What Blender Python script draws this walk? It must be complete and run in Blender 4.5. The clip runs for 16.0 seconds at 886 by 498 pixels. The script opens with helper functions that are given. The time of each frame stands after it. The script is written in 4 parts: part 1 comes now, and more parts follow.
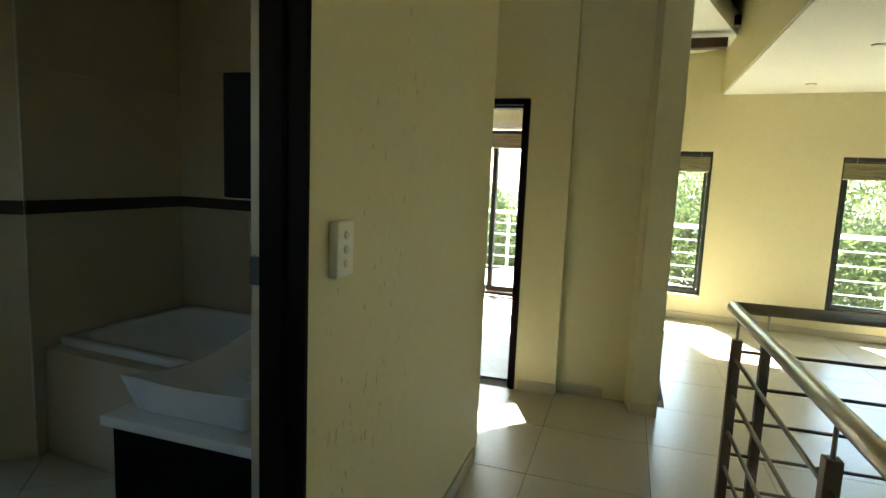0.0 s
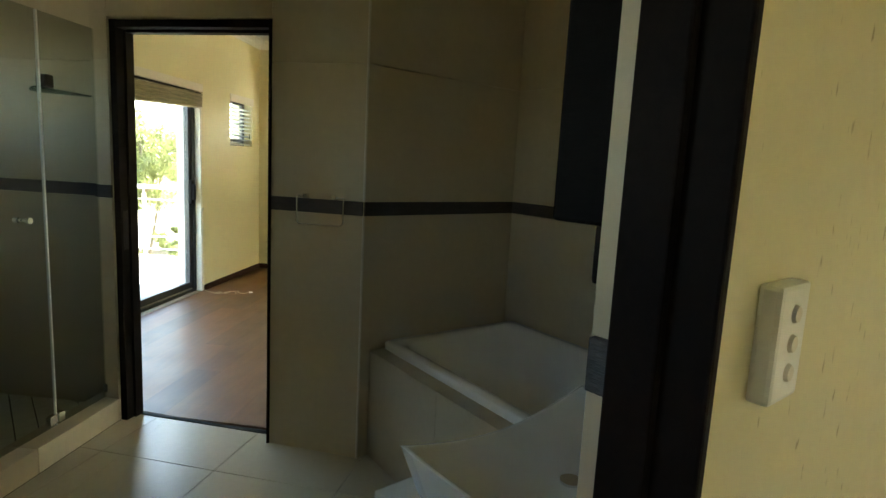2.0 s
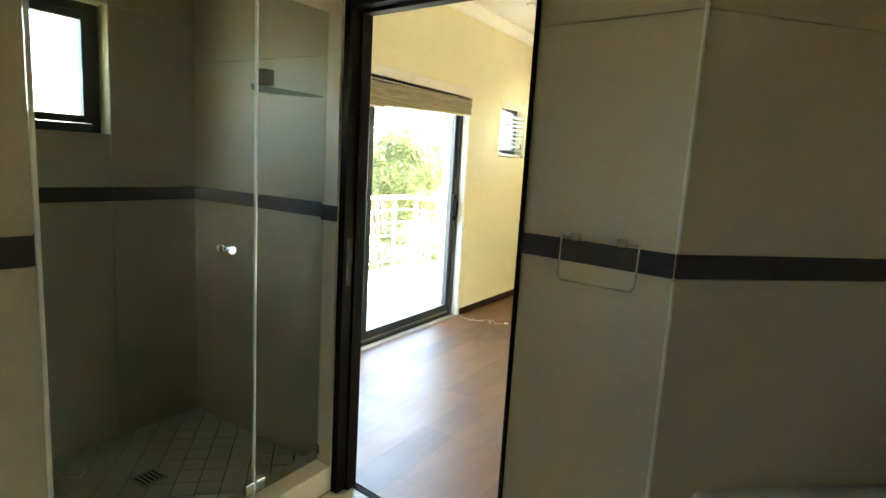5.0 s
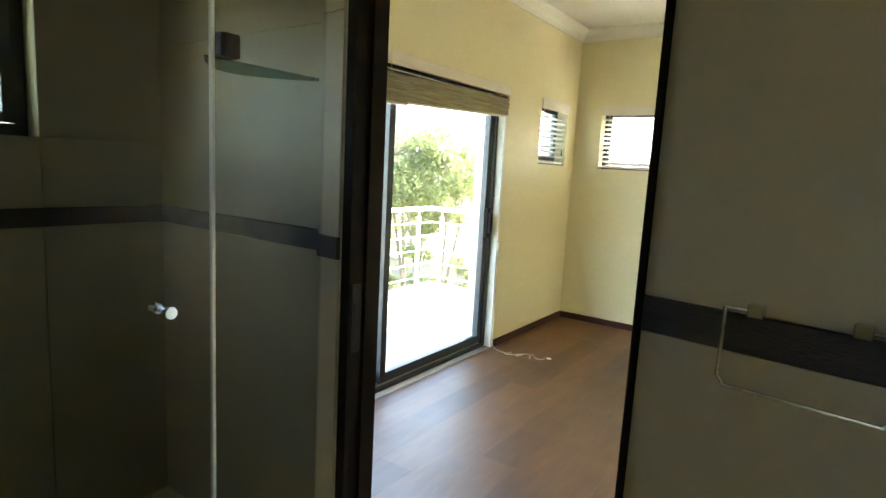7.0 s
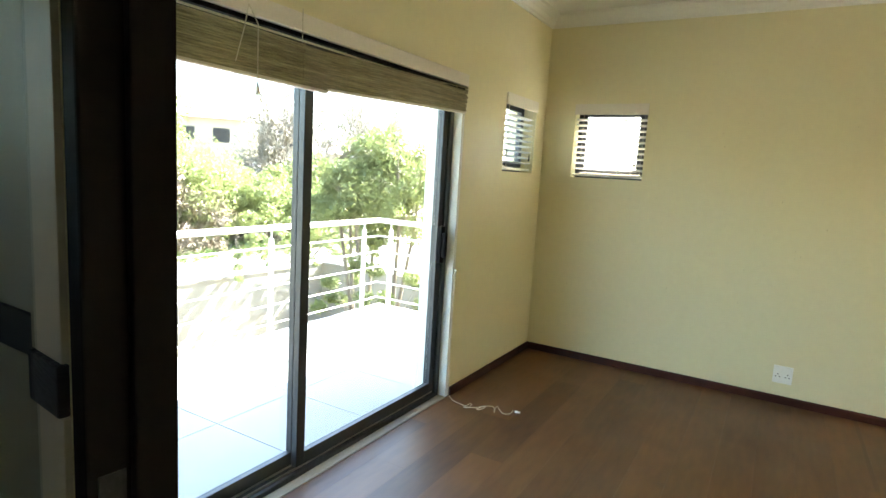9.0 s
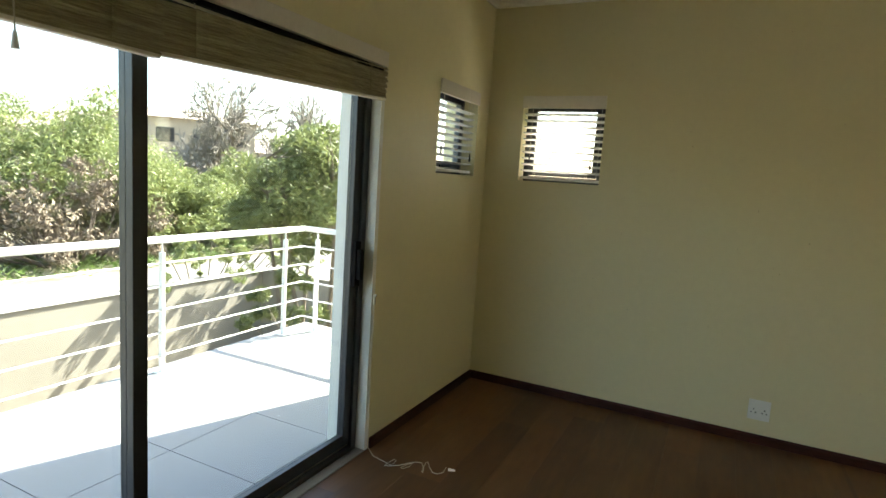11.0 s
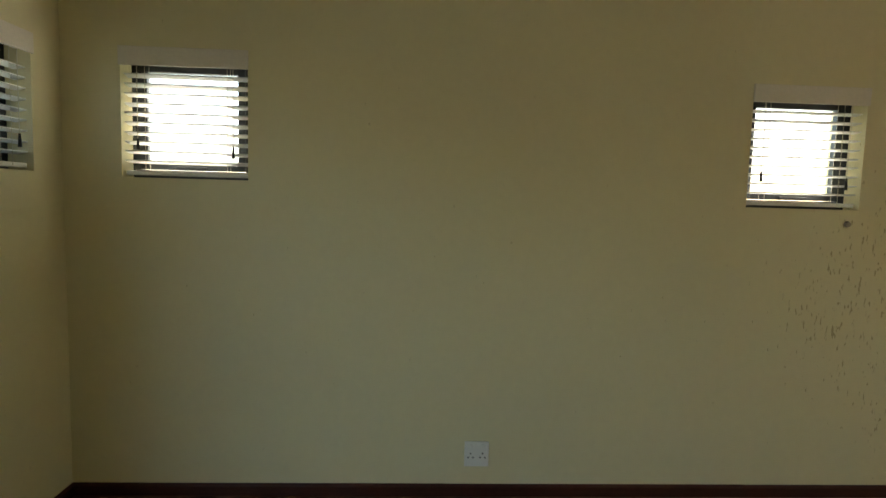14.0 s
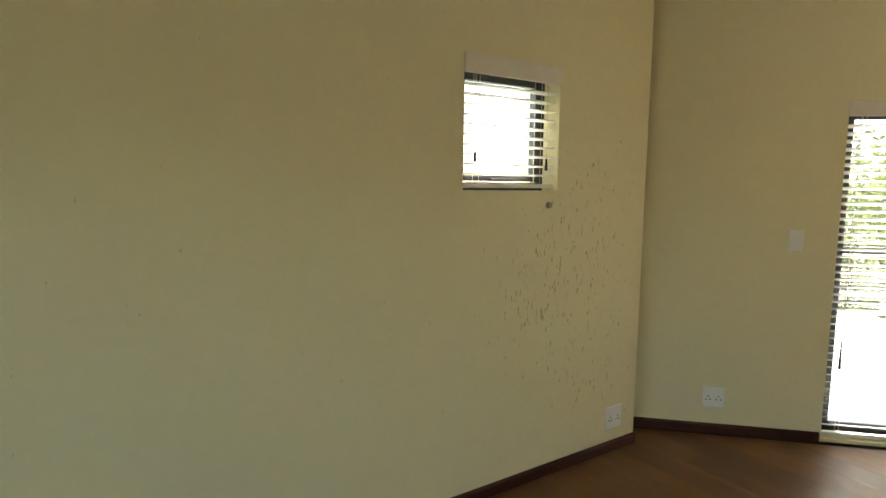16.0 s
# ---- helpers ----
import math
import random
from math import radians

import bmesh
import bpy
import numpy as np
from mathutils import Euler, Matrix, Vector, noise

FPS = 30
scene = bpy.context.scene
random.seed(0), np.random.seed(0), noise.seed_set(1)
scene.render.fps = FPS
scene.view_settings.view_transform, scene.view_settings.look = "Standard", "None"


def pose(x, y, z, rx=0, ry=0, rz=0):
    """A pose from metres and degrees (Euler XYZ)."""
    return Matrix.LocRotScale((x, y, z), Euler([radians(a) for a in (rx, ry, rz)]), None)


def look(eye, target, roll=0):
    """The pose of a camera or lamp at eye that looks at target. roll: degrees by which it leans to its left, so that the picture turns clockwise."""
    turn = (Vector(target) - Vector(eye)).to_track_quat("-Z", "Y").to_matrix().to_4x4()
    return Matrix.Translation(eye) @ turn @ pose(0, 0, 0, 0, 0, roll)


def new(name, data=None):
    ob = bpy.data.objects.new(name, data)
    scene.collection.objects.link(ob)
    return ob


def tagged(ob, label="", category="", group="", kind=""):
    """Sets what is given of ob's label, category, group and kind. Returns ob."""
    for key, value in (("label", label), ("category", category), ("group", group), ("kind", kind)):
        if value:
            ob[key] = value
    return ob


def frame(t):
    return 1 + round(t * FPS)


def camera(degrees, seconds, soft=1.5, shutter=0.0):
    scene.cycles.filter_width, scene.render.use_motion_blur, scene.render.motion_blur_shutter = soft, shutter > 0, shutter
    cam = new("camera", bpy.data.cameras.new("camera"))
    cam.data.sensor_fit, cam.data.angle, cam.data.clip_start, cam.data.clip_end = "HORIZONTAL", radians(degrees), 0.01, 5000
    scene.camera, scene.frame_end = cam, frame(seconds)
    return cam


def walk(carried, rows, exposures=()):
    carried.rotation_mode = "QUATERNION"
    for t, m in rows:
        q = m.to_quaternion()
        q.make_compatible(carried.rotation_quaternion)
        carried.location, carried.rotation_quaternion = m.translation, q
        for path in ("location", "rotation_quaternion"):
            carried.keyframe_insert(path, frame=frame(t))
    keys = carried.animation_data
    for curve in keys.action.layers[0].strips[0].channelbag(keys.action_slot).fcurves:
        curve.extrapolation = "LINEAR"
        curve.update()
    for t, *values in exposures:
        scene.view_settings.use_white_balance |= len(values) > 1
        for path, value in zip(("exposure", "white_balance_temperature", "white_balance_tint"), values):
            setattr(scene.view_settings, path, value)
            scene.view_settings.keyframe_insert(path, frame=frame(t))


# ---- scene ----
cam = camera(76.0, 16.0)
PATH = [
    (0, (0.368, 1.406, 1.456), (1.274, 3.17, 1.2), 2.4),
    (0.5, (0.462, 1.598, 1.461), (1.056, 3.488, 1.189), 2.6),
    (1, (0.474, 1.734, 1.452), (0.755, 3.694, 1.172), 2.7),
    (1.5, (0.463, 1.916, 1.453), (0.507, 3.895, 1.167), 2.8),
    (2, (0.440, 2.063, 1.449), (0.262, 4.034, 1.156), 3.0),
    (2.5, (0.42, 2.218, 1.454), (0.017, 4.154, 1.151), 3.0),
    (3, (0.407, 2.365, 1.438), (-0.207, 4.243, 1.131), 3.0),
    (3.5, (0.315, 2.509, 1.44), (-0.446, 4.332, 1.133), 3.1),
    (4, (0.225, 2.679, 1.452), (-0.662, 4.444, 1.142), 3.2),
    (4.5, (0.145, 2.862, 1.449), (-0.824, 4.584, 1.14), 3.4),
    (4.7, (0.13, 2.946, 1.459), (-0.883, 4.643, 1.148), 3.4),
    (6.8, (-0.32, 3.563, 1.483), (-1.439, 5.194, 1.189), 3.3),
    (7, (-0.366, 3.638, 1.474), (-1.486, 5.27, 1.187), 3.1),
    (7.5, (-0.494, 3.839, 1.478), (-1.611, 5.474, 1.196), 3.2),
    (8, (-0.618, 4.034, 1.512), (-1.703, 5.689, 1.228), 3.4),
    (8.5, (-0.711, 4.25, 1.509), (-1.752, 5.935, 1.233), 3.4),
    (9, (-0.802, 4.446, 1.515), (-1.803, 6.156, 1.245), 3.4),
    (9.2, (-0.865, 4.531, 1.517), (-1.843, 6.255, 1.247), 3.3),
    (11.3, (-1.028, 5.301, 1.528), (-1.859, 7.104, 1.281), 3.5),
    (11.5, (-1.08, 5.404, 1.539), (-1.871, 7.224, 1.294), 3.1),
    (12, (-1.106, 5.606, 1.556), (-1.79, 7.469, 1.307), 3.0),
    (12.5, (-1.097, 5.798, 1.549), (-1.647, 7.706, 1.307), 2.9),
    (13, (-1.037, 6.013, 1.504), (-1.436, 7.962, 1.299), 2.4),
    (13.5, (-1.005, 6.189, 1.46), (-1.152, 8.176, 1.287), 1.9),
    (14, (-0.97, 6.383, 1.472), (-0.872, 8.373, 1.298), 1.6),
    (14.5, (-1.018, 6.61, 1.503), (-0.649, 8.565, 1.303), 1.3),
    (15, (-1.055, 6.843, 1.513), (-0.365, 8.709, 1.308), 1.1),
    (15.5, (-0.939, 6.978, 1.511), (-0.007, 8.734, 1.29), 0.9),
    (16, (-0.823, 7.066, 1.499), (0.285, 8.715, 1.274), 0.6),
]
EXPOSURES = [(0, 4.22, 6350, 0), (1, 4.68, 7050, 2), (1.5, 4.82, 7100, 4), (2.5, 5.1, 7350, 9), (3, 5.2, 7350, 10), (4.5, 6.0, 7050, 10), (7, 5.2, 6700, 10), (9, 4.65, 6600, 9), (11.5, 2.97, 7050, 9), (12.5, 2.62, 7050, 9), (13.5, 2.95, 6900, 9), (14.5, 3.4, 6950, 10), (15.5, 3.8, 6950, 10), (16, 3.8, 6900, 10)]
walk(cam, [(t, look(eye, target, roll)) for t, eye, target, roll in PATH], EXPOSURES)

# ---- light ----
SUN_EL, SUN_AZ = radians(43.5), radians(21.7)
world = bpy.data.worlds.new("sky")
scene.world = world
world.use_nodes = True
wn = world.node_tree
sky = wn.nodes.new("ShaderNodeTexSky")
sky.sky_type, sky.sun_disc = "NISHITA", False
sky.sun_elevation, sky.sun_rotation = SUN_EL, SUN_AZ
sky.air_density, sky.dust_density = 1.0, 1.6
wn.nodes["Background"].inputs["Strength"].default_value = 0.10
wn.links.new(sky.outputs[0], wn.nodes["Background"].inputs[0])
sun_data = bpy.data.lights.new("sun", "SUN")
sun_data.energy, sun_data.angle, sun_data.color = 4.5, radians(0.55), (1.0, 0.97, 0.92)
sun = new("sun", sun_data)
sun.matrix_world = look((math.sin(SUN_AZ) * math.cos(SUN_EL) * 30, math.cos(SUN_AZ) * math.cos(SUN_EL) * 30, math.sin(SUN_EL) * 30), (0, 0, 0))


# ---- materials ----
def mat(name, base, rough=0.6, metal=0.0, second=None, scale=4.0, fine=60.0, bump=0.1, spec=0.5, random_amount=0.0, stretch=(1, 1, 1), amount=0.35, dist=0.01):
    """A two-scale mottled surface: base and second colour mixed by coarse and fine noise, with a fine bump."""
    m = bpy.data.materials.new(name)
    m.use_nodes = True
    nt = m.node_tree
    n, l = nt.nodes, nt.links
    b = n["Principled BSDF"]
    b.inputs["Roughness"].default_value, b.inputs["Metallic"].default_value = rough, metal
    b.inputs["Specular IOR Level"].default_value = spec
    tc = n.new("ShaderNodeTexCoord")
    mp = n.new("ShaderNodeMapping")
    mp.inputs["Scale"].default_value = stretch
    l.new(tc.outputs["Object"], mp.inputs[0])
    a = n.new("ShaderNodeTexNoise")
    a.inputs["Scale"].default_value, a.inputs["Detail"].default_value = scale, 5
    c = n.new("ShaderNodeTexNoise")
    c.inputs["Scale"].default_value, c.inputs["Detail"].default_value = fine, 4
    l.new(mp.outputs[0], a.inputs[0])
    l.new(mp.outputs[0], c.inputs[0])
    add = n.new("ShaderNodeMath")
    add.operation = "MULTIPLY_ADD"
    add.inputs[1].default_value = 0.5
    l.new(c.outputs[0], add.inputs[0])
    half = n.new("ShaderNodeMath")
    half.operation = "MULTIPLY"
    half.inputs[1].default_value = 0.5
    l.new(a.outputs[0], half.inputs[0])
    l.new(half.outputs[0], add.inputs[2])
    fac = add.outputs[0]
    if random_amount:
        oi = n.new("ShaderNodeObjectInfo")
        r = n.new("ShaderNodeMath")
        r.operation = "MULTIPLY_ADD"
        r.inputs[1].default_value = random_amount
        l.new(oi.outputs["Random"], r.inputs[0])
        l.new(fac, r.inputs[2])
        fac = r.outputs[0]
    ramp = n.new("ShaderNodeValToRGB")
    second = second or tuple(v * (1 - amount) for v in base)
    ramp.color_ramp.elements[0].position, ramp.color_ramp.elements[1].position = 0.35, 0.68 + random_amount
    ramp.color_ramp.elements[0].color = (*second, 1)
    ramp.color_ramp.elements[1].color = (*base, 1)
    l.new(fac, ramp.inputs[0])
    l.new(ramp.outputs[0], b.inputs["Base Color"])
    bp = n.new("ShaderNodeBump")
    bp.inputs["Strength"].default_value, bp.inputs["Distance"].default_value = bump, dist
    l.new(c.outputs[0], bp.inputs["Height"])
    l.new(bp.outputs[0], b.inputs["Normal"])
    return m


def plaster(name, base, second, zones=()):
    """Painted trowelled plaster; in the zones (x, y, z, radius) it is pitted with short upright marks."""
    m = mat(name, base, 0.55, second=second, scale=0.9, fine=22, bump=0.05, dist=0.005)
    nt = m.node_tree
    n, l = nt.nodes, nt.links
    b = n["Principled BSDF"]
    tc = n.new("ShaderNodeTexCoord")
    mp = n.new("ShaderNodeMapping")
    mp.inputs["Scale"].default_value = (75, 75, 24)
    l.new(tc.outputs["Object"], mp.inputs[0])
    pit = n.new("ShaderNodeTexNoise")
    pit.inputs["Scale"].default_value, pit.inputs["Detail"].default_value = 1.0, 1.5
    l.new(mp.outputs[0], pit.inputs[0])
    total = pit.outputs[0]
    for x, y, z, r in zones:
        d = n.new("ShaderNodeVectorMath")
        d.operation = "DISTANCE"
        d.inputs[1].default_value = (x, y, z)
        l.new(tc.outputs["Object"], d.inputs[0])
        f = n.new("ShaderNodeMapRange")
        f.interpolation_type = "SMOOTHSTEP"
        f.inputs[1].default_value, f.inputs[2].default_value, f.inputs[3].default_value, f.inputs[4].default_value = 0.0, r * 1.15, 0.095, 0.0
        l.new(d.outputs["Value"], f.inputs[0])
        s = n.new("ShaderNodeMath")
        s.operation = "ADD"
        l.new(total, s.inputs[0])
        l.new(f.outputs[0], s.inputs[1])
        total = s.outputs[0]
    r = n.new("ShaderNodeMapRange")
    r.inputs[1].default_value, r.inputs[2].default_value = 0.775, 0.85
    l.new(total, r.inputs[0])
    mix = n.new("ShaderNodeMix")
    mix.data_type = "RGBA"
    old = b.inputs["Base Color"].links[0].from_socket
    l.new(r.outputs[0], mix.inputs[0])
    l.new(old, mix.inputs[6])
    mix.inputs[7].default_value = (base[0] * 0.62, base[1] * 0.57, base[2] * 0.50, 1)
    l.new(mix.outputs[2], b.inputs["Base Color"])
    bp = n.new("ShaderNodeBump")
    bp.inputs["Strength"].default_value, bp.inputs["Distance"].default_value, bp.invert = 0.5, 0.003, True
    l.new(r.outputs[0], bp.inputs["Height"])
    l.new(b.inputs["Normal"].links[0].from_socket, bp.inputs["Normal"])
    l.new(bp.outputs[0], b.inputs["Normal"])
    return m


def wood_plank(name, base, second):
    m = mat(name, base, 0.36, second=second, scale=1.3, fine=7, bump=0.04, random_amount=0.32, stretch=(4, 0.7, 1), spec=0.5, dist=0.002)
    nt = m.node_tree
    n, l = nt.nodes, nt.links
    b = n["Principled BSDF"]
    tc = n.new("ShaderNodeTexCoord")
    knot = n.new("ShaderNodeTexVoronoi")
    knot.inputs["Scale"].default_value = 1.7
    l.new(tc.outputs["Object"], knot.inputs[0])
    kr = n.new("ShaderNodeMapRange")
    kr.inputs[1].default_value, kr.inputs[2].default_value, kr.inputs[3].default_value, kr.inputs[4].default_value = 0.02, 0.075, 0.8, 0.0
    l.new(knot.outputs["Distance"], kr.inputs[0])
    mix = n.new("ShaderNodeMix")
    mix.data_type = "RGBA"
    l.new(kr.outputs[0], mix.inputs[0])
    l.new(b.inputs["Base Color"].links[0].from_socket, mix.inputs[6])
    mix.inputs[7].default_value = (0.10, 0.05, 0.025, 1)
    l.new(mix.outputs[2], b.inputs["Base Color"])
    scuff = n.new("ShaderNodeTexNoise")
    scuff.inputs["Scale"].default_value, scuff.inputs["Detail"].default_value = 3.0, 6
    l.new(tc.outputs["Object"], scuff.inputs[0])
    sr = n.new("ShaderNodeMapRange")
    sr.inputs[3].default_value, sr.inputs[4].default_value = 0.32, 0.52
    l.new(scuff.outputs[0], sr.inputs[0])
    l.new(sr.outputs[0], b.inputs["Roughness"])
    return m


def glass(name, tint=(0.9, 0.95, 0.93), gloss=0.06, rough=0.02):
    m = bpy.data.materials.new(name)
    m.use_nodes = True
    n, l = m.node_tree.nodes, m.node_tree.links
    n.remove(n["Principled BSDF"])
    tr = n.new("ShaderNodeBsdfTransparent")
    tr.inputs[0].default_value = (*tint, 1)
    gl = n.new("ShaderNodeBsdfGlossy")
    gl.inputs["Roughness"].default_value = rough
    mx = n.new("ShaderNodeMixShader")
    mx.inputs[0].default_value = gloss
    l.new(tr.outputs[0], mx.inputs[1])
    l.new(gl.outputs[0], mx.inputs[2])
    l.new(mx.outputs[0], n["Material Output"].inputs[0])
    return m


def leaf_mat(name, base, second):
    m = mat(name, base, 0.55, second=second, scale=0.7, fine=3.0, bump=0.0)
    n, l = m.node_tree.nodes, m.node_tree.links
    b = n["Principled BSDF"]
    t = n.new("ShaderNodeBsdfTranslucent")
    l.new(b.inputs["Base Color"].links[0].from_socket, t.inputs[0])
    mx = n.new("ShaderNodeMixShader")
    mx.inputs[0].default_value = 0.4
    l.new(b.outputs[0], mx.inputs[1])
    l.new(t.outputs[0], mx.inputs[2])
    l.new(mx.outputs[0], n["Material Output"].inputs[0])
    return m


M_WALL = plaster("cream_plaster", (0.73, 0.66, 0.41), (0.70, 0.632, 0.39))
M_WALL_N = plaster("cream_plaster_worn", (0.73, 0.66, 0.41), (0.70, 0.632, 0.39), [(1.45, 9.1, 0.95, 0.75), (1.0, 9.1, 1.0, 0.6), (1.6, 9.1, 0.35, 0.6), (1.5, 9.1, 1.5, 0.6)])
M_WALL_P = plaster("cream_plaster_scuffed", (0.73, 0.66, 0.41), (0.69, 0.622, 0.385), [(0.95, 2.92, 1.45, 0.45), (1.0, 2.97, 0.9, 0.5), (0.8, 2.77, 0.75, 0.4), (1.15, 3.12, 1.9, 0.5)])
M_CEIL = mat("ceiling_paint", (0.80, 0.78, 0.70), 0.7, amount=0.06, scale=2, fine=50, bump=0.03)
M_OUT = mat("outside_render", (0.62, 0.57, 0.46), 0.85, amount=0.15, scale=2, fine=60, bump=0.2)
M_BTILE = mat("bath_wall_tile", (0.60, 0.50, 0.345), 0.42, spec=0.3, amount=0.10, scale=3, fine=25, bump=0.02, random_amount=0.10)
M_GROUT = mat("grout", (0.52, 0.49, 0.42), 0.9, amount=0.2, scale=6, fine=80)
M_BAND = mat("slate_band", (0.055, 0.04, 0.035), 0.45, second=(0.025, 0.02, 0.02), scale=14, fine=60, bump=0.35, stretch=(1, 1, 5))
M_FTILE = mat("floor_tile", (0.54, 0.48, 0.355), 0.30, amount=0.10, scale=3, fine=30, bump=0.015, random_amount=0.12)
M_FGROUT = mat("floor_grout", (0.16, 0.13, 0.10), 0.9, amount=0.3, scale=9, fine=80)
M_SHTILE = mat("shower_mosaic", (0.68, 0.62, 0.48), 0.35, amount=0.18, scale=5, fine=40, bump=0.03, random_amount=0.2)
M_PORC = mat("white_enamel", (0.80, 0.79, 0.76), 0.12, amount=0.03, scale=3, fine=20, bump=0.0)
M_PLANK = wood_plank("oak_laminate", (0.190, 0.080, 0.025), (0.078, 0.031, 0.011))
M_SKIRT = mat("dark_skirting", (0.068, 0.020, 0.013), 0.45, spec=0.22, second=(0.036, 0.011, 0.008), scale=4, fine=30, bump=0.05, stretch=(1, 1, 6))
M_FRAME = mat("dark_steel_frame", (0.014, 0.008, 0.006), 0.58, spec=0.06, second=(0.009, 0.006, 0.005), scale=6, fine=60, bump=0.05)
M_ALU = mat("charcoal_aluminium", (0.055, 0.058, 0.06), 0.38, metal=0.5, amount=0.25, scale=6, fine=60, bump=0.02)
M_WHITE = mat("white_plastic", (0.80, 0.79, 0.74), 0.3, amount=0.05, scale=8, fine=60, bump=0.01)
M_PELMET = mat("cream_pelmet", (0.74, 0.68, 0.58), 0.5, amount=0.1, scale=5, fine=60, bump=0.03)
M_SLAT = mat("white_slat", (0.78, 0.77, 0.72), 0.4, amount=0.06, scale=5, fine=60, bump=0.02)
M_BAMBOO = mat("bamboo_reed", (0.52, 0.46, 0.28), 0.6, second=(0.16, 0.13, 0.075), scale=2.2, fine=16, bump=0.3, stretch=(1, 0.7, 30))
M_CORD = mat("cord", (0.62, 0.57, 0.45), 0.8, amount=0.15, scale=9, fine=80)
M_CHROME = mat("chrome", (0.75, 0.75, 0.75), 0.14, metal=1.0, amount=0.05, scale=9, fine=50, bump=0.0)
M_STEEL = mat("brushed_steel", (0.48, 0.45, 0.39), 0.32, metal=1.0, amount=0.2, scale=9, fine=80, bump=0.05)
M_GALV = mat("pale_painted_steel", (0.70, 0.70, 0.68), 0.35, metal=0.1, amount=0.1, scale=5, fine=50, bump=0.02)
M_DARKROD = mat("dark_rail_steel", (0.17, 0.13, 0.10), 0.4, metal=0.6, amount=0.25, scale=9, fine=80, bump=0.05)
M_CABINET = mat("black_brown_board", (0.008, 0.006, 0.005), 0.65, spec=0.08, second=(0.005, 0.004, 0.004), scale=3, fine=40, bump=0.05, stretch=(1, 1, 8))
M_DARK = mat("dark_hole", (0.02, 0.02, 0.02), 0.8, amount=0.2)
M_SILL = mat("worn_sill_wood", (0.36, 0.30, 0.22), 0.6, amount=0.3, scale=6, fine=40, bump=0.1, stretch=(6, 1, 1))
M_GLASS = glass("window_glass", (0.88, 0.92, 0.91))
M_SHGLASS = glass("shower_glass", (0.76, 0.79, 0.775), 0.012, 0.28)
M_SHELFGLASS = glass("green_edge_glass", (0.50, 0.60, 0.55), 0.10)
M_PAVE = mat("balcony_tile", (0.29, 0.286, 0.278), 0.5, amount=0.1, scale=2.5, fine=40, bump=0.04, random_amount=0.1)
M_STRIKE = mat("worn_dark_steel", (0.045, 0.038, 0.032), 0.5, metal=0.8, amount=0.4, scale=30, fine=120, bump=0.1)
M_PGROUT = mat("balcony_grout", (0.09, 0.08, 0.07), 0.9, amount=0.25, scale=9, fine=80)
M_GROUND = mat("dry_sandy_ground", (0.25, 0.21, 0.15), 0.95, second=(0.13, 0.12, 0.07), scale=0.35, fine=6, bump=0.4, dist=0.05)
M_ROAD = mat("pale_road", (0.20, 0.19, 0.175), 0.9, amount=0.2, scale=0.6, fine=25, bump=0.2)
M_GWALL = mat("grey_garden_wall", (0.25, 0.225, 0.185), 0.9, amount=0.25, scale=1.0, fine=18, bump=0.3)
M_GRASS = leaf_mat("grass_blades", (0.13, 0.20, 0.045), (0.07, 0.12, 0.03))
M_LEAF = leaf_mat("feathery_leaf", (0.27, 0.31, 0.115), (0.14, 0.165, 0.06))
M_LEAF2 = leaf_mat("olive_leaf", (0.21, 0.24, 0.085), (0.10, 0.12, 0.045))
M_BRUSH = mat("dry_twigs", (0.22, 0.17, 0.12), 0.9, amount=0.35, scale=1, fine=8, bump=0.2)
M_BARK = mat("bark", (0.16, 0.125, 0.095), 0.9, amount=0.4, scale=6, fine=30, bump=0.6, stretch=(1, 1, 0.3))
M_TWIG = mat("pale_twigs", (0.27, 0.235, 0.19), 0.9, amount=0.35, scale=4, fine=30, bump=0.3)
M_HOUSE = mat("far_house_render", (0.36, 0.30, 0.23), 0.9, amount=0.12, scale=0.5, fine=6)
M_ROOF = mat("far_roof_tile", (0.33, 0.27, 0.22), 0.85, amount=0.25, scale=1, fine=9, bump=0.3, stretch=(1, 1, 4))
M_BEAM = mat("dark_roof_beam", (0.045, 0.022, 0.016), 0.5, amount=0.4, scale=4, fine=30, bump=0.1)


# ---- helpers for meshes ----
def put(bm, name, material, parent=None, smooth=False):
    me = bpy.data.meshes.new(name)
    bmesh.ops.recalc_face_normals(bm, faces=bm.faces)
    bm.to_mesh(me)
    bm.free()
    me.materials.append(material)
    if smooth:
        for p in me.polygons:
            p.use_smooth = True
    ob = new(name, me)
    ob.parent = parent
    return ob


def part(name, bm, material, parent, label="", smooth=False):
    ob = put(bm, name, material, parent, smooth)
    if label:
        tagged(ob, label)
    return ob


def thing(name, label, category, at=(0, 0, 0), rz=0.0, group=""):
    e = new(name)
    e.empty_display_size = 0.1
    e.matrix_basis = pose(*at, 0, 0, rz)
    return tagged(e, label, category, group)


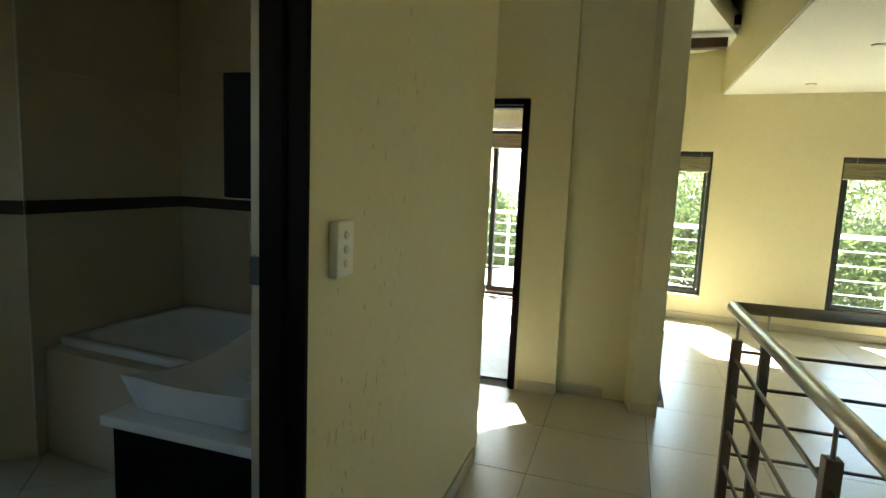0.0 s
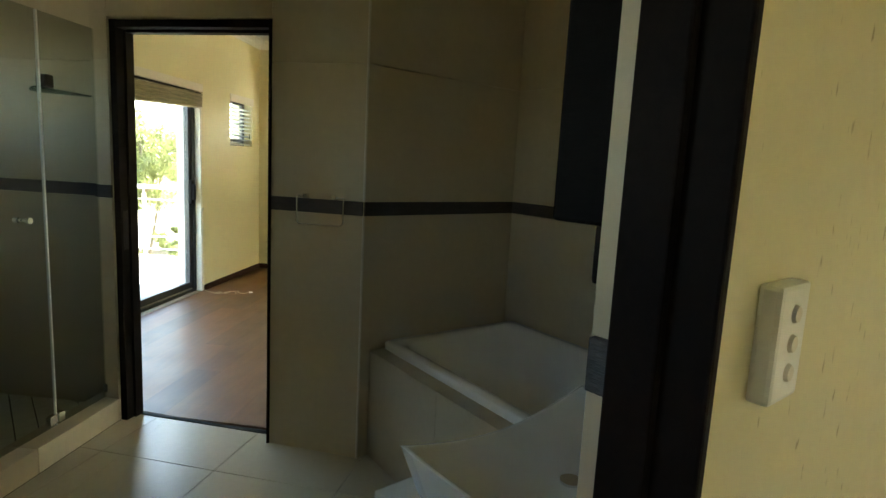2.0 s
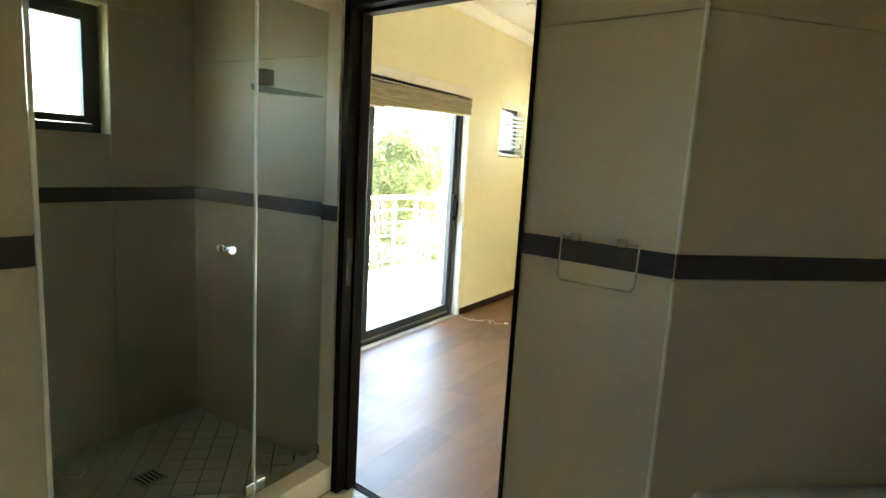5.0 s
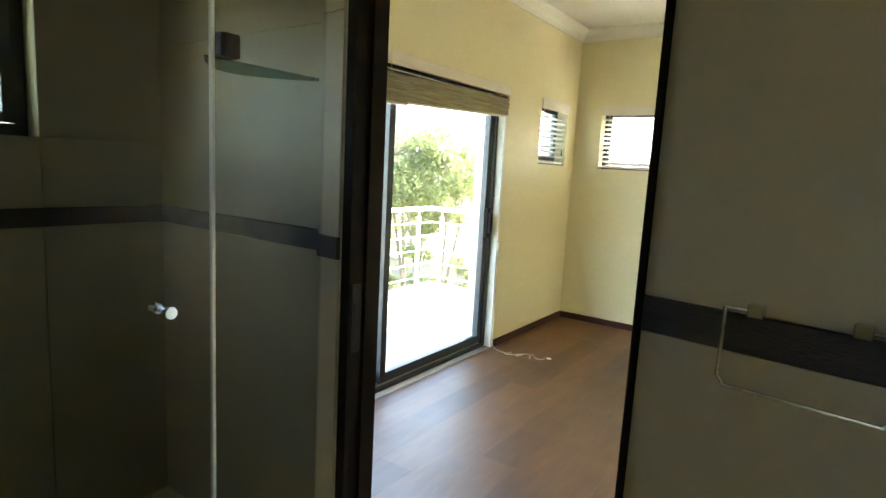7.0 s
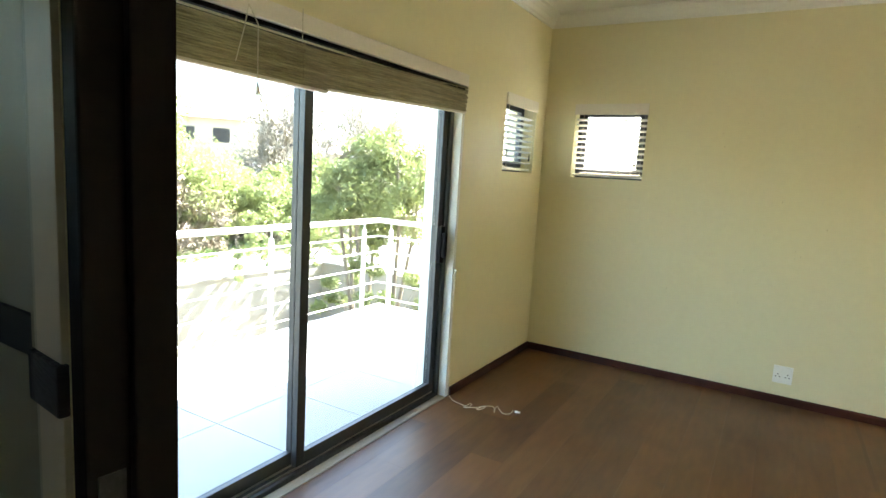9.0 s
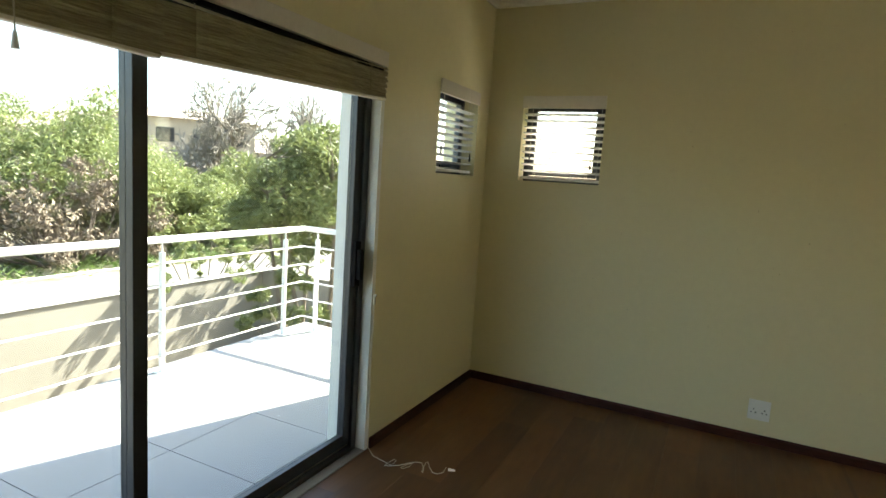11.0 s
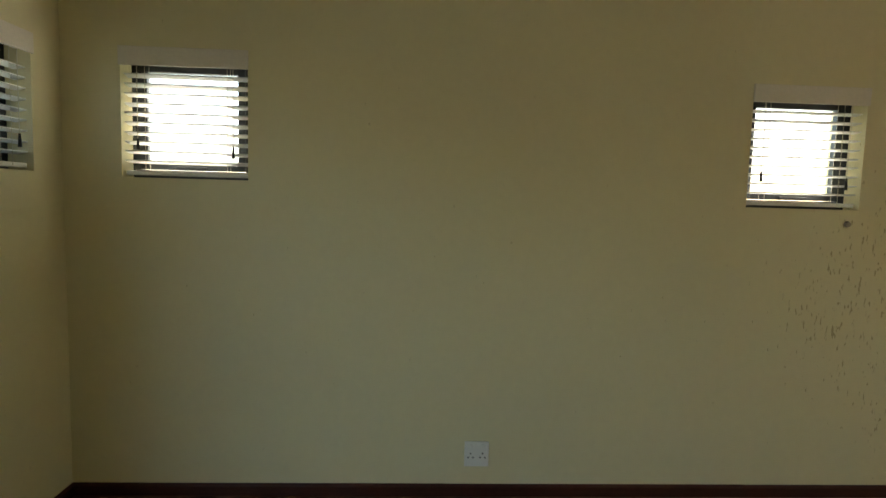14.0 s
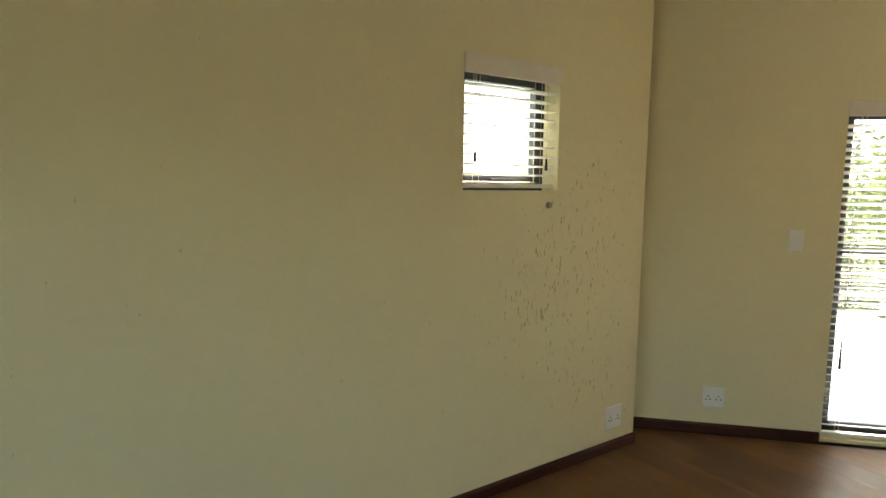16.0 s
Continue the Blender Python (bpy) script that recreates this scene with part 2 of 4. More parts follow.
def solid(bm, x0, x1, y0, y1, z0, z1, bevel=0.0, m=None):
    """A box between the given limits, its edges rounded off by bevel."""
    q = bmesh.new() if bevel else bm
    g = [q.verts.new((x, y, z)) for z in (z0, z1) for x, y in ((x0, y0), (x1, y0), (x1, y1), (x0, y1))]
    for f in ((3, 2, 1, 0), (4, 5, 6, 7), (0, 1, 5, 4), (1, 2, 6, 5), (2, 3, 7, 6), (3, 0, 4, 7)):
        q.faces.new([g[k] for k in f])
    if bevel:
        bmesh.ops.bevel(q, geom=q.edges[:], offset=min(bevel, 0.45 * min(abs(x1 - x0), abs(y1 - y0), abs(z1 - z0))), segments=2, affect="EDGES", profile=0.6)
        at = {}
        for v in q.verts:
            at[v] = bm.verts.new(m @ v.co if m is not None else v.co)
        for f in q.faces:
            bm.faces.new([at[v] for v in f.verts])
        q.free()
    elif m is not None:
        for v in g:
            v.co = m @ v.co
    return bm


def box(x0, x1, y0, y1, z0, z1, bevel=0.0, m=None):
    return solid(bmesh.new(), x0, x1, y0, y1, z0, z1, bevel, m)


def prism(bm, poly, z0, z1):
    """An upright block on the plan outline poly."""
    lo = [bm.verts.new((x, y, z0)) for x, y in poly]
    hi = [bm.verts.new((x, y, z1)) for x, y in poly]
    bm.faces.new(lo[::-1])
    bm.faces.new(hi)
    k = len(poly)
    for i in range(k):
        bm.faces.new((lo[i], lo[(i + 1) % k], hi[(i + 1) % k], hi[i]))
    return bm


def rod(bm, a, b, r, seg=10, r2=None):
    """A round bar from a to b."""
    a, b = Vector(a), Vector(b)
    w = (b - a).normalized()
    u = w.orthogonal().normalized()
    v = w.cross(u)
    rb = r if r2 is None else r2
    turn = [(math.cos(k * math.tau / seg), math.sin(k * math.tau / seg)) for k in range(seg)]
    lo = [bm.verts.new(a + (u * c + v * s) * r) for c, s in turn]
    hi = [bm.verts.new(b + (u * c + v * s) * rb) for c, s in turn]
    for k in range(seg):
        bm.faces.new((lo[k], lo[(k + 1) % seg], hi[(k + 1) % seg], hi[k]))
    bm.faces.new(lo[::-1])
    bm.faces.new(hi)
    return bm


def pipe(points, r, name, material, parent=None, seg=3, cyclic=False):
    """A bent wire or tube along the points."""
    cu = bpy.data.curves.new(name, "CURVE")
    cu.dimensions, cu.bevel_depth, cu.bevel_resolution = "3D", r, seg
    sp = cu.splines.new("POLY")
    sp.points.add(len(points) - 1)
    for p, q in zip(sp.points, points):
        p.co = (*q, 1)
    sp.use_cyclic_u = cyclic
    me = bpy.data.meshes.new_from_object(new("tmp", cu))
    bpy.data.objects.remove(bpy.data.objects["tmp"])
    me.materials.clear()
    me.materials.append(material)
    ob = new(name, me)
    ob.parent = parent
    return ob


def frame_of(p0, p1):
    """Local frame of a wall: x along p0 to p1, y to its left, z up."""
    a = math.atan2(p1[1] - p0[1], p1[0] - p0[0])
    return Matrix.Translation((*p0, 0)) @ Matrix.Rotation(a, 4, "Z"), math.hypot(p1[0] - p0[0], p1[1] - p0[1])


def wall(name, p0, p1, thick, z0, z1, holes=(), material=None, label=""):
    """A wall from p0 to p1, thick metres to the left of that line (right if negative), with holes (u0, u1, z0, z1) through it."""
    m, length = frame_of(p0, p1)
    bm = bmesh.new()
    us = sorted({0.0, length, *[h[0] for h in holes], *[h[1] for h in holes]})
    us = [u for u in us if 0 <= u <= length]
    for a, b in zip(us, us[1:]):
        cuts = sorted((h[2], h[3]) for h in holes if h[0] <= a + 1e-6 and h[1] >= b - 1e-6)
        z = z0
        for lo, hi in cuts:
            if lo > z + 1e-6:
                solid(bm, a, b, min(0, thick), max(0, thick), z, lo)
            z = hi
        if z < z1 - 1e-6:
            solid(bm, a, b, min(0, thick), max(0, thick), z, z1)
    bmesh.ops.remove_doubles(bm, verts=bm.verts, dist=1e-5)
    bmesh.ops.delete(bm, geom=[f for f in bm.faces if any(g is not f and (g.calc_center_median() - f.calc_center_median()).length < 1e-5 for v in f.verts for g in v.link_faces)], context="FACES")
    bmesh.ops.transform(bm, matrix=m, verts=bm.verts)
    ob = put(bm, name, material or M_WALL)
    return tagged(ob, label or "cream painted trowelled plaster wall", "wall", kind="structure")


# ---- structure: bedroom ----
CEIL = 2.84
W_IN, N_IN = -2.6, 9.1
SLIDE0, SLIDE1, SLIDE_H = 5.10, 7.69, 2.05
wall("wall_west", (W_IN, 9.35), (W_IN, 3.2), -0.25, 0, 3.1,
     [(9.35 - SLIDE1, 9.35 - SLIDE0, 0.0, SLIDE_H), (9.35 - 8.90, 9.35 - 8.31, 1.545, 2.10), (9.35 - 4.45, 9.35 - 3.85, 1.50, 2.06)])
wall("wall_north", (W_IN, N_IN), (1.91, N_IN), 0.25, 0, 3.1,
     [(-2.335 - W_IN, -1.76 - W_IN, 1.535, 2.11), (0.645 - W_IN, 1.22 - W_IN, 1.475, 2.05)], M_WALL_N)
DG = 11.35  # the oblique outer wall lies on x + y = DG
wall("wall_north_east", (1.7, DG - 1.7), (5.0, DG - 5.0), 0.25, 0, 3.1,
     [(1.64, 2.24, 0.02, 1.97), (2.55, 4.05, 0.0, 2.05)])
wall("wall_stub", (1.91, 9.352), (1.91, 9.75), 0.2, 0, 3.1)
bm = bmesh.new()
prism(bm, [(-0.635, 4.7005), (-0.17, 4.642), (-0.17, 4.82), (-0.622, 4.82)], 0, 3.1)
prism(bm, [(-2.6, 4.88), (-1.60, 4.865), (-1.60, 4.795), (-1.505, 4.785), (-1.49, 4.91), (-2.6, 4.94)], 0, 3.1)
prism(bm, [(-1.505, 4.785), (-0.635, 4.7005), (-0.622, 4.82), (-1.49, 4.91)], 2.075, 3.1)
tagged(put(bm, "wall_south", M_WALL), "cream plaster wall with a doorway to the bathroom", "wall", kind="structure")
wall("wall_south_east", (5.0, 6.35), (3.26, 4.12), 0.1, 0, 3.1)

bm = prism(bmesh.new(), [(-2.6, 4.8), (-0.15, 4.8), (0.65, 5.6), (1.0, 5.9), (2.0, 5.18), (3.3, 3.9), (5.1, 6.2), (1.7, 9.7), (-2.6, 9.2)], -0.25, -0.012)
tagged(put(bm, "floor", M_DARK), "dark underlay below the bedroom planks", "floor", kind="structure")
bm = prism(bmesh.new(), [(-2.85, 4.85), (0.6, 5.0), (3.12, 4.2), (3.12, 9.0), (1.7, 9.9), (-2.85, 9.35)], CEIL, CEIL + 0.2)
# These leave a made-up gap that drops a sun patch on the landing floor.
for outline in ([(3.12, 4.0), (5.5, 5.2), (5.5, 6.86), (3.12, 6.86)], [(3.12, 7.30), (5.5, 7.30), (3.6, 8.4), (3.12, 9.0)], [(3.62, 6.86), (5.6, 6.86), (5.5, 7.30), (3.62, 7.30)]):
    prism(bm, outline, CEIL, CEIL + 0.2)
tagged(put(bm, "ceiling", M_CEIL), "flat white painted bedroom ceiling with an added opening for a sunbeam", "ceiling", kind="structure")


def moulding(name, p0, p1, profile, material, label, category):
    """A strip along the wall line p0 to p1, its profile (out from the wall on the right, up) run along it."""
    m, length = frame_of(p0, p1)
    bm = bmesh.new()
    a = [bm.verts.new((0, -o, z)) for o, z in profile]
    b = [bm.verts.new((length, -o, z)) for o, z in profile]
    k = len(profile)
    for i in range(k):
        bm.faces.new((a[i], a[(i + 1) % k], b[(i + 1) % k], b[i]))
    bm.faces.new(a)
    bm.faces.new(b[::-1])
    bmesh.ops.transform(bm, matrix=m, verts=bm.verts)
    return tagged(put(bm, name, material), label, category, kind="structure")


CORNICE = [(0, CEIL - 0.10), (0.012, CEIL - 0.10), (0.018, CEIL - 0.085), (0.03, CEIL - 0.075), (0.045, CEIL - 0.05), (0.07, CEIL - 0.03), (0.085, CEIL - 0.02), (0.088, CEIL), (0, CEIL)]
moulding("trim", (W_IN, 5.05), (W_IN, N_IN), CORNICE, M_CEIL, "white plaster cornice under the ceiling", "cornice")
moulding("trim", (W_IN, N_IN), (1.91, N_IN), CORNICE, M_CEIL, "white plaster cornice under the ceiling", "cornice")
moulding("trim", (1.91, DG - 1.91), (5.0, DG - 5.0), CORNICE, M_CEIL, "white plaster cornice under the ceiling", "cornice")
SKIRT = [(0, 0), (0.016, 0), (0.016, 0.046), (0.012, 0.053), (0.006, 0.058), (0, 0.058)]
for a, b in [((W_IN, SLIDE1 + 0.01), (W_IN, N_IN)), ((W_IN, N_IN), (1.91, N_IN)), ((1.91, DG - 1.91), (2.85, DG - 2.85)), ((3.29, DG - 3.29), (3.49, DG - 3.49))]:
    moulding("baseboard", a, b, SKIRT, M_SKIRT, "dark stained timber skirting board", "skirting")


# ---- sliding door, blinds and small windows ----
def sliding_door(name, m, width, height, label, inner=True):
    """A two-leaf sliding glass door; x along the opening, y outwards, origin at the sill."""
    e = thing(name, label, "sliding door")
    e.matrix_basis = m
    tagged(e, kind="structure")
    fr = bmesh.new()
    for a, b, z0, z1 in [(0, 0.045, 0, height), (width - 0.045, width, 0, height), (0.045, width - 0.045, height - 0.05, height), (0.045, width - 0.045, 0, 0.035)]:
        solid(fr, a, b, 0.0, 0.10, z0, z1, 0.004)
    part("frame", fr, M_ALU, e, "charcoal aluminium outer frame")
    tr = bmesh.new()
    for k in (0.022, 0.062):
        solid(tr, 0.046, width - 0.046, k, k + 0.006, 0.036, 0.046)
    part("track", tr, M_STEEL, e)
    half = width / 2
    for i, (a, b, y) in enumerate([(0.046, half + 0.03, 0.058), (half - 0.03, width - 0.046, 0.016)]):
        lf = bmesh.new()
        for c, d, z0, z1 in [(a, a + 0.055, 0.05, height - 0.055), (b - 0.055, b, 0.05, height - 0.055), (a + 0.055, b - 0.055, 0.05, 0.115), (a + 0.055, b - 0.055, height - 0.11, height - 0.055)]:
            solid(lf, c, d, y, y + 0.034, z0, z1, 0.003)
        leaf = part("sliding_leaf", lf, M_ALU, e)
        p = part("pane", box(a + 0.05, b - 0.05, y + 0.014, y + 0.020, 0.11, height - 0.105), M_GLASS, leaf, "clear glass pane")
        p.visible_shadow = False
    hd = bmesh.new()
    solid(hd, width - 0.098, width - 0.052, -0.012, 0.016, 0.93, 1.17, 0.006)
    solid(hd, width - 0.092, width - 0.062, -0.040, -0.012, 0.97, 1.13, 0.008)
    part("handle", hd, M_CABINET, e, "black plastic pull handle with latch")
    return e


m_slide = Matrix.Translation((W_IN - 0.055, SLIDE0, -0.005)) @ Matrix.Rotation(radians(90), 4, "Z")
sliding_door("door_2", m_slide, SLIDE1 - SLIDE0 - 0.032, SLIDE_H - 0.01, "charcoal aluminium sliding glass door to the balcony, closed")
m_dg, _ = frame_of((1.7, DG - 1.7), (5.0, DG - 5.0))
sliding_door("door_3", m_dg @ Matrix.Translation((2.551, 0.11, -0.005)), 1.498, SLIDE_H - 0.01, "charcoal aluminium sliding glass door to a sunny balcony, closed")

for x0, x1 in ((W_IN - 0.251, W_IN + 0.001),):
    tagged(put(box(x0, x1, SLIDE1 - 0.030, SLIDE1 + 0.001, 0.0, SLIDE_H), "trim", M_CEIL), "white painted reveal of the sliding door", "trim", kind="structure")
sill = bmesh.new()
solid(sill, W_IN - 0.054, W_IN + 0.006, SLIDE0, SLIDE1 - 0.032, -0.012, 0.006, 0.003)
tagged(put(sill, "door_sill", M_SILL), "pale timber threshold strip along the sliding door", "threshold", kind="structure")


def reed_blind(name, m, width, drop, tilt, label, cord=False):
    """A raised reed roll-up blind hanging below a rail; x along, y into the room, z up from the top of the bunch."""
    e = thing(name, label, "blind", group="reed blinds of the sliding door")
    e.matrix_basis = m
    rng = random.Random(name + str(width))
    reeds = bmesh.new()
    rows = 17
    for i in range(rows):
        z = -drop * (i + 0.5) / rows
        bow = 0.006 * math.sin(i * 2.1)
        y = 0.012 + 0.010 * rng.random() + bow * 0.5
        pts = [(width * k / 6, y + 0.004 * rng.uniform(-1, 1), z + tilt * k / 6 * (1 - i / rows * 0.0) + 0.0025 * rng.uniform(-1, 1)) for k in range(7)]
        for p, q in zip(pts, pts[1:]):
            rod(reeds, p, q, drop / rows * 0.58, 6)
    part("reeds", reeds, M_BAMBOO, e)
    back = box(0.0, width, 0.002, 0.012, -drop, -0.004)
    for v in back.verts:
        v.co.z += tilt * v.co.x / width
    part("folded_reeds", back, M_BAMBOO, e)
    bar = box(-0.004, width - 0.01, 0.0, 0.030, -drop - 0.012, -drop + 0.001, 0.004)
    for v in bar.verts:
        v.co.z += tilt * v.co.x / width
    part("bottom_bar", bar, M_PELMET, e, "pale wooden bottom bar")
    for k in (0.12, 0.88):
        lb = bmesh.new()
        x = width * k
        solid(lb, x - 0.004, x + 0.004, 0.033, 0.035, -drop + tilt * k, tilt * k, 0.001)
        part("tape", lb, M_BAMBOO, e)
        pipe([(x, 0.02, tilt * k), (x, 0.02, 0.125 + 0.0)], 0.0018, "lift_cord", M_CORD, e)
    if cord:
        x = width * cord
        pipe([(x - 0.03, 0.05, 0.06), (x - 0.05, 0.055, -0.02), (x - 0.085, 0.05, -drop * 0.9)], 0.0022, "pull_cord", M_CORD, e)
        pipe([(x - 0.03, 0.05, 0.06), (x + 0.01, 0.055, 0.0), (x + 0.015, 0.05, -drop - 0.045)], 0.0022, "pull_cord", M_CORD, e)
        part("cord_bell", rod(bmesh.new(), (x + 0.015, 0.05, -drop - 0.085), (x + 0.015, 0.05, -drop - 0.045), 0.010, 10, 0.005), M_WHITE, e)
    return e


m_w = Matrix.Translation((W_IN, SLIDE0, 0)) @ Matrix.Rotation(radians(90), 4, "Z") @ Matrix.Diagonal((1, -1, 1, 1))
pel = thing("pelmet", "long cream painted timber batten carrying the reed blinds", "pelmet", (W_IN, SLIDE0, 0))
part("batten", box(0.0, 0.05, -0.10, SLIDE1 - SLIDE0 - 0.055, 2.045, 2.118, 0.005), M_PELMET, pel)
part("headrail", box(0.006, 0.032, -0.06, SLIDE1 - SLIDE0 - 0.07, 2.025, 2.044, 0.003), M_CABINET, pel, "thin dark headrail under the batten")
reed_blind("reed_blind", m_w @ Matrix.Translation((1.240, 0.005, 2.000)), 1.32, 0.155, 0.052, "bunched natural reed blind hanging askew above the sliding door")
reed_blind("reed_blind", m_w @ Matrix.Translation((-0.08, 0.032, 2.008)), 1.34, 0.165, -0.012, "bunched natural reed blind with a hanging pull cord", 0.68)


def small_window(name, m, width, height, label, slat_tilt, side):
    """A small aluminium window in its reveal with a white slatted blind; x along, y outwards through the wall, z up from the sill."""
    e = thing(name, label, "window")
    e.matrix_basis = m
    tagged(e, kind="structure")
    fr = bmesh.new()
    for a, b, z0, z1 in [(0, 0.04, 0, height), (width - 0.04, width, 0, height), (0.04, width - 0.04, height - 0.04, height), (0.04, width - 0.04, 0, 0.04)]:
        solid(fr, a, b, 0.105, 0.155, z0, z1, 0.003)
    part("window_frame", fr, M_ALU, e)
    sash = bmesh.new()
    for a, b, z0, z1 in [(0.042, 0.075, 0.042, height - 0.042), (width - 0.075, width - 0.042, 0.042, height - 0.042), (0.075, width - 0.075, height - 0.075, height - 0.042), (0.075, width - 0.075, 0.042, 0.075)]:
        solid(sash, a, b, 0.097, 0.133, z0, z1, 0.003)
    sh = part("sash", sash, M_ALU, e)
    p = part("pane", box(0.07, width - 0.07, 0.113, 0.118, 0.07, height - 0.07), M_GLASS, sh)
    p.visible_shadow = False
    st = bmesh.new()
    solid(st, width / 2 - 0.07, width / 2 + 0.07, 0.075, 0.096, 0.046, 0.058, 0.003)
    part("stay", st, M_DARK, sh, "dark casement stay")
    return e


def slat_blind(name, m, width, height, gap, tilt, label, wand=True):
    """A lowered slatted blind inside a reveal; x along, y outwards, z up from the sill."""
    e = thing(name, label, "blind", group="white slatted blinds")
    e.matrix_basis = m
    part("valance", box(-0.004, width + 0.004, -0.014, -0.001, height - 0.068, height + 0.018, 0.004), M_PELMET, e, "cream valance board")
    part("head_box", box(0.006, width - 0.006, 0.022, 0.062, height - 0.050, height - 0.006, 0.002), M_SLAT, e)
    count = int((height - 0.13) / gap)
    sb = box(-width / 2 + 0.006, width / 2 - 0.006, -0.0235, 0.0235, -0.0026, 0.0026)
    me = bpy.data.meshes.new("slat")
    sb.to_mesh(me)
    sb.free()
    me.materials.append(M_SLAT)
    for i in range(count):
        s = new("slat", me)
        s.parent = e
        s.matrix_basis = pose(width / 2, 0.042, 0.052 + gap * (i + 0.5), tilt, 0.25 * math.sin(i * 1.7), 0)
    part("bottom_rail", box(0.006, width - 0.006, 0.024, 0.060, 0.012, 0.032, 0.004), M_SLAT, e)
    for x in (0.10, width - 0.10):
        part("ladder_cord", rod(rod(bmesh.new(), (x, 0.019, 0.02), (x, 0.019, height - 0.05), 0.0012, 5), (x, 0.065, 0.02), (x, 0.065, height - 0.05), 0.0012, 5), M_CORD, e)
    if wand:
        part("tilt_cord", rod(bmesh.new(), (0.07, 0.008, height * 0.30), (0.07, 0.008, height - 0.06), 0.0016, 5), M_CORD, e)
        part("cord_bell", rod(bmesh.new(), (0.07, 0.008, height * 0.22), (0.07, 0.008, height * 0.31), 0.008, 8, 0.004), M_DARK, e)
        part("lift_cord", rod(bmesh.new(), (width - 0.07, 0.008, height * 0.26), (width - 0.07, 0.008, height - 0.06), 0.0016, 5), M_CORD, e)
        part("lift_bell", rod(bmesh.new(), (width - 0.07, 0.008, height * 0.17), (width - 0.07, 0.008, height * 0.27), 0.008, 8, 0.004), M_DARK, e)
    return e


m1 = Matrix.Translation((W_IN, 8.31, 1.545)) @ Matrix.Rotation(radians(90), 4, "Z")
m2 = Matrix.Translation((-2.335, N_IN, 1.535))
m3 = Matrix.Translation((0.645, N_IN, 1.475))
small_window("window_1", m1, 0.59, 0.555, "small charcoal aluminium casement window in the west wall", 0, 1)
small_window("window_2", m2, 0.575, 0.575, "small charcoal aluminium casement window in the north wall", 0, 1)
small_window("window_3", m3, 0.575, 0.575, "small charcoal aluminium casement window with grey view", 0, 1)
slat_blind("slatted_blind", m1, 0.59, 0.555, 0.044, -10, "lowered white slatted blind with open slats, small west window")
slat_blind("slatted_blind", m2, 0.575, 0.575, 0.044, -12, "lowered white slatted blind with open slats, north window near the corner")
slat_blind("slatted_blind", m3, 0.575, 0.575, 0.044, -5, "lowered white slatted blind with a broken corner clip")
m4 = m_dg @ Matrix.Translation((1.64, 0, 0.02))
small_window("window_4", m4, 0.60, 1.95, "tall charcoal aluminium glazed panel in the oblique wall", 0, 1)
slat_blind("slatted_blind", m4, 0.60, 1.95, 0.044, -18, "tall lowered white slatted blind glowing with daylight")
part("transom", box(0.076, 0.524, 0.100, 0.131, 1.10, 1.14, 0.003), M_ALU, bpy.data.objects["window_4"])


dl = thing("downlight", "small round recessed ceiling light, off", "ceiling light", (-2.1, 7.75, CEIL))
part("rim", rod(bmesh.new(), (0, 0, -0.006), (0, 0, -0.0005), 0.045, 20), M_STEEL, dl)
part("lamp_face", rod(bmesh.new(), (0, 0, -0.008), (0, 0, -0.006), 0.030, 16), M_WHITE, dl)
knob_m = thing("wall_plug", "small round brown plug in the plaster below the window", "wall plug", (1.165, N_IN, 1.405))
part("plug", rod(bmesh.new(), (0, 0, 0), (0, -0.014, 0), 0.016, 14, 0.012), M_SILL, knob_m)

# ---- sockets and switches ----
def socket(m, label, group="wall sockets"):
    """A square double socket plate with switches; x along the wall, y out of it, z up, origin at its middle."""
    e = thing("wall_socket", label, "socket", group=group)
    e.matrix_basis = m
    part("plate", box(-0.061, 0.061, 0.0, 0.010, -0.064, 0.064, 0.004), M_WHITE, e)
    for x in (-0.030, 0.030):
        holes = bmesh.new()
        for dx, dz in ((0, 0.004), (-0.012, -0.016), (0.012, -0.016)):
            rod(holes, (x + dx, 0.0085, dz), (x + dx, 0.0112, dz), 0.0042, 8)
        part("pin_holes", holes, M_DARK, e)
        part("rocker", box(x - 0.009, x + 0.009, 0.009, 0.0145, 0.028, 0.050, 0.002), M_WHITE, e)
    return e


face_n = Matrix.Rotation(radians(180), 4, "Z")
socket(Matrix.Translation((-0.641, N_IN, 0.215)) @ face_n, "white double wall socket low on the north wall")
socket(Matrix.Translation((1.72, N_IN, 0.198)) @ face_n, "white double wall socket beside the wall end")
socket(m_dg @ Matrix.Translation((1.03, 0.0, 0.228)) @ face_n, "white double wall socket on the oblique wall")
sw = thing("light_switch", "white square light switch plate on the oblique wall", "switch")
sw.matrix_basis = m_dg @ Matrix.Translation((1.42, 0.0, 1.20)) @ face_n
part("plate", box(-0.040, 0.040, 0.0, 0.010, -0.062, 0.062, 0.004), M_WHITE, sw)
part("rocker", box(-0.012, 0.012, 0.009, 0.015, -0.018, 0.018, 0.002), M_WHITE, sw)


# ---- structure: bathroom ----
R2 = math.sqrt(2)


def sd(s, d):
    """Plan point from the oblique axes: s along the passage wall, d across it."""
    return ((s - d) / R2, (s + d) / R2)


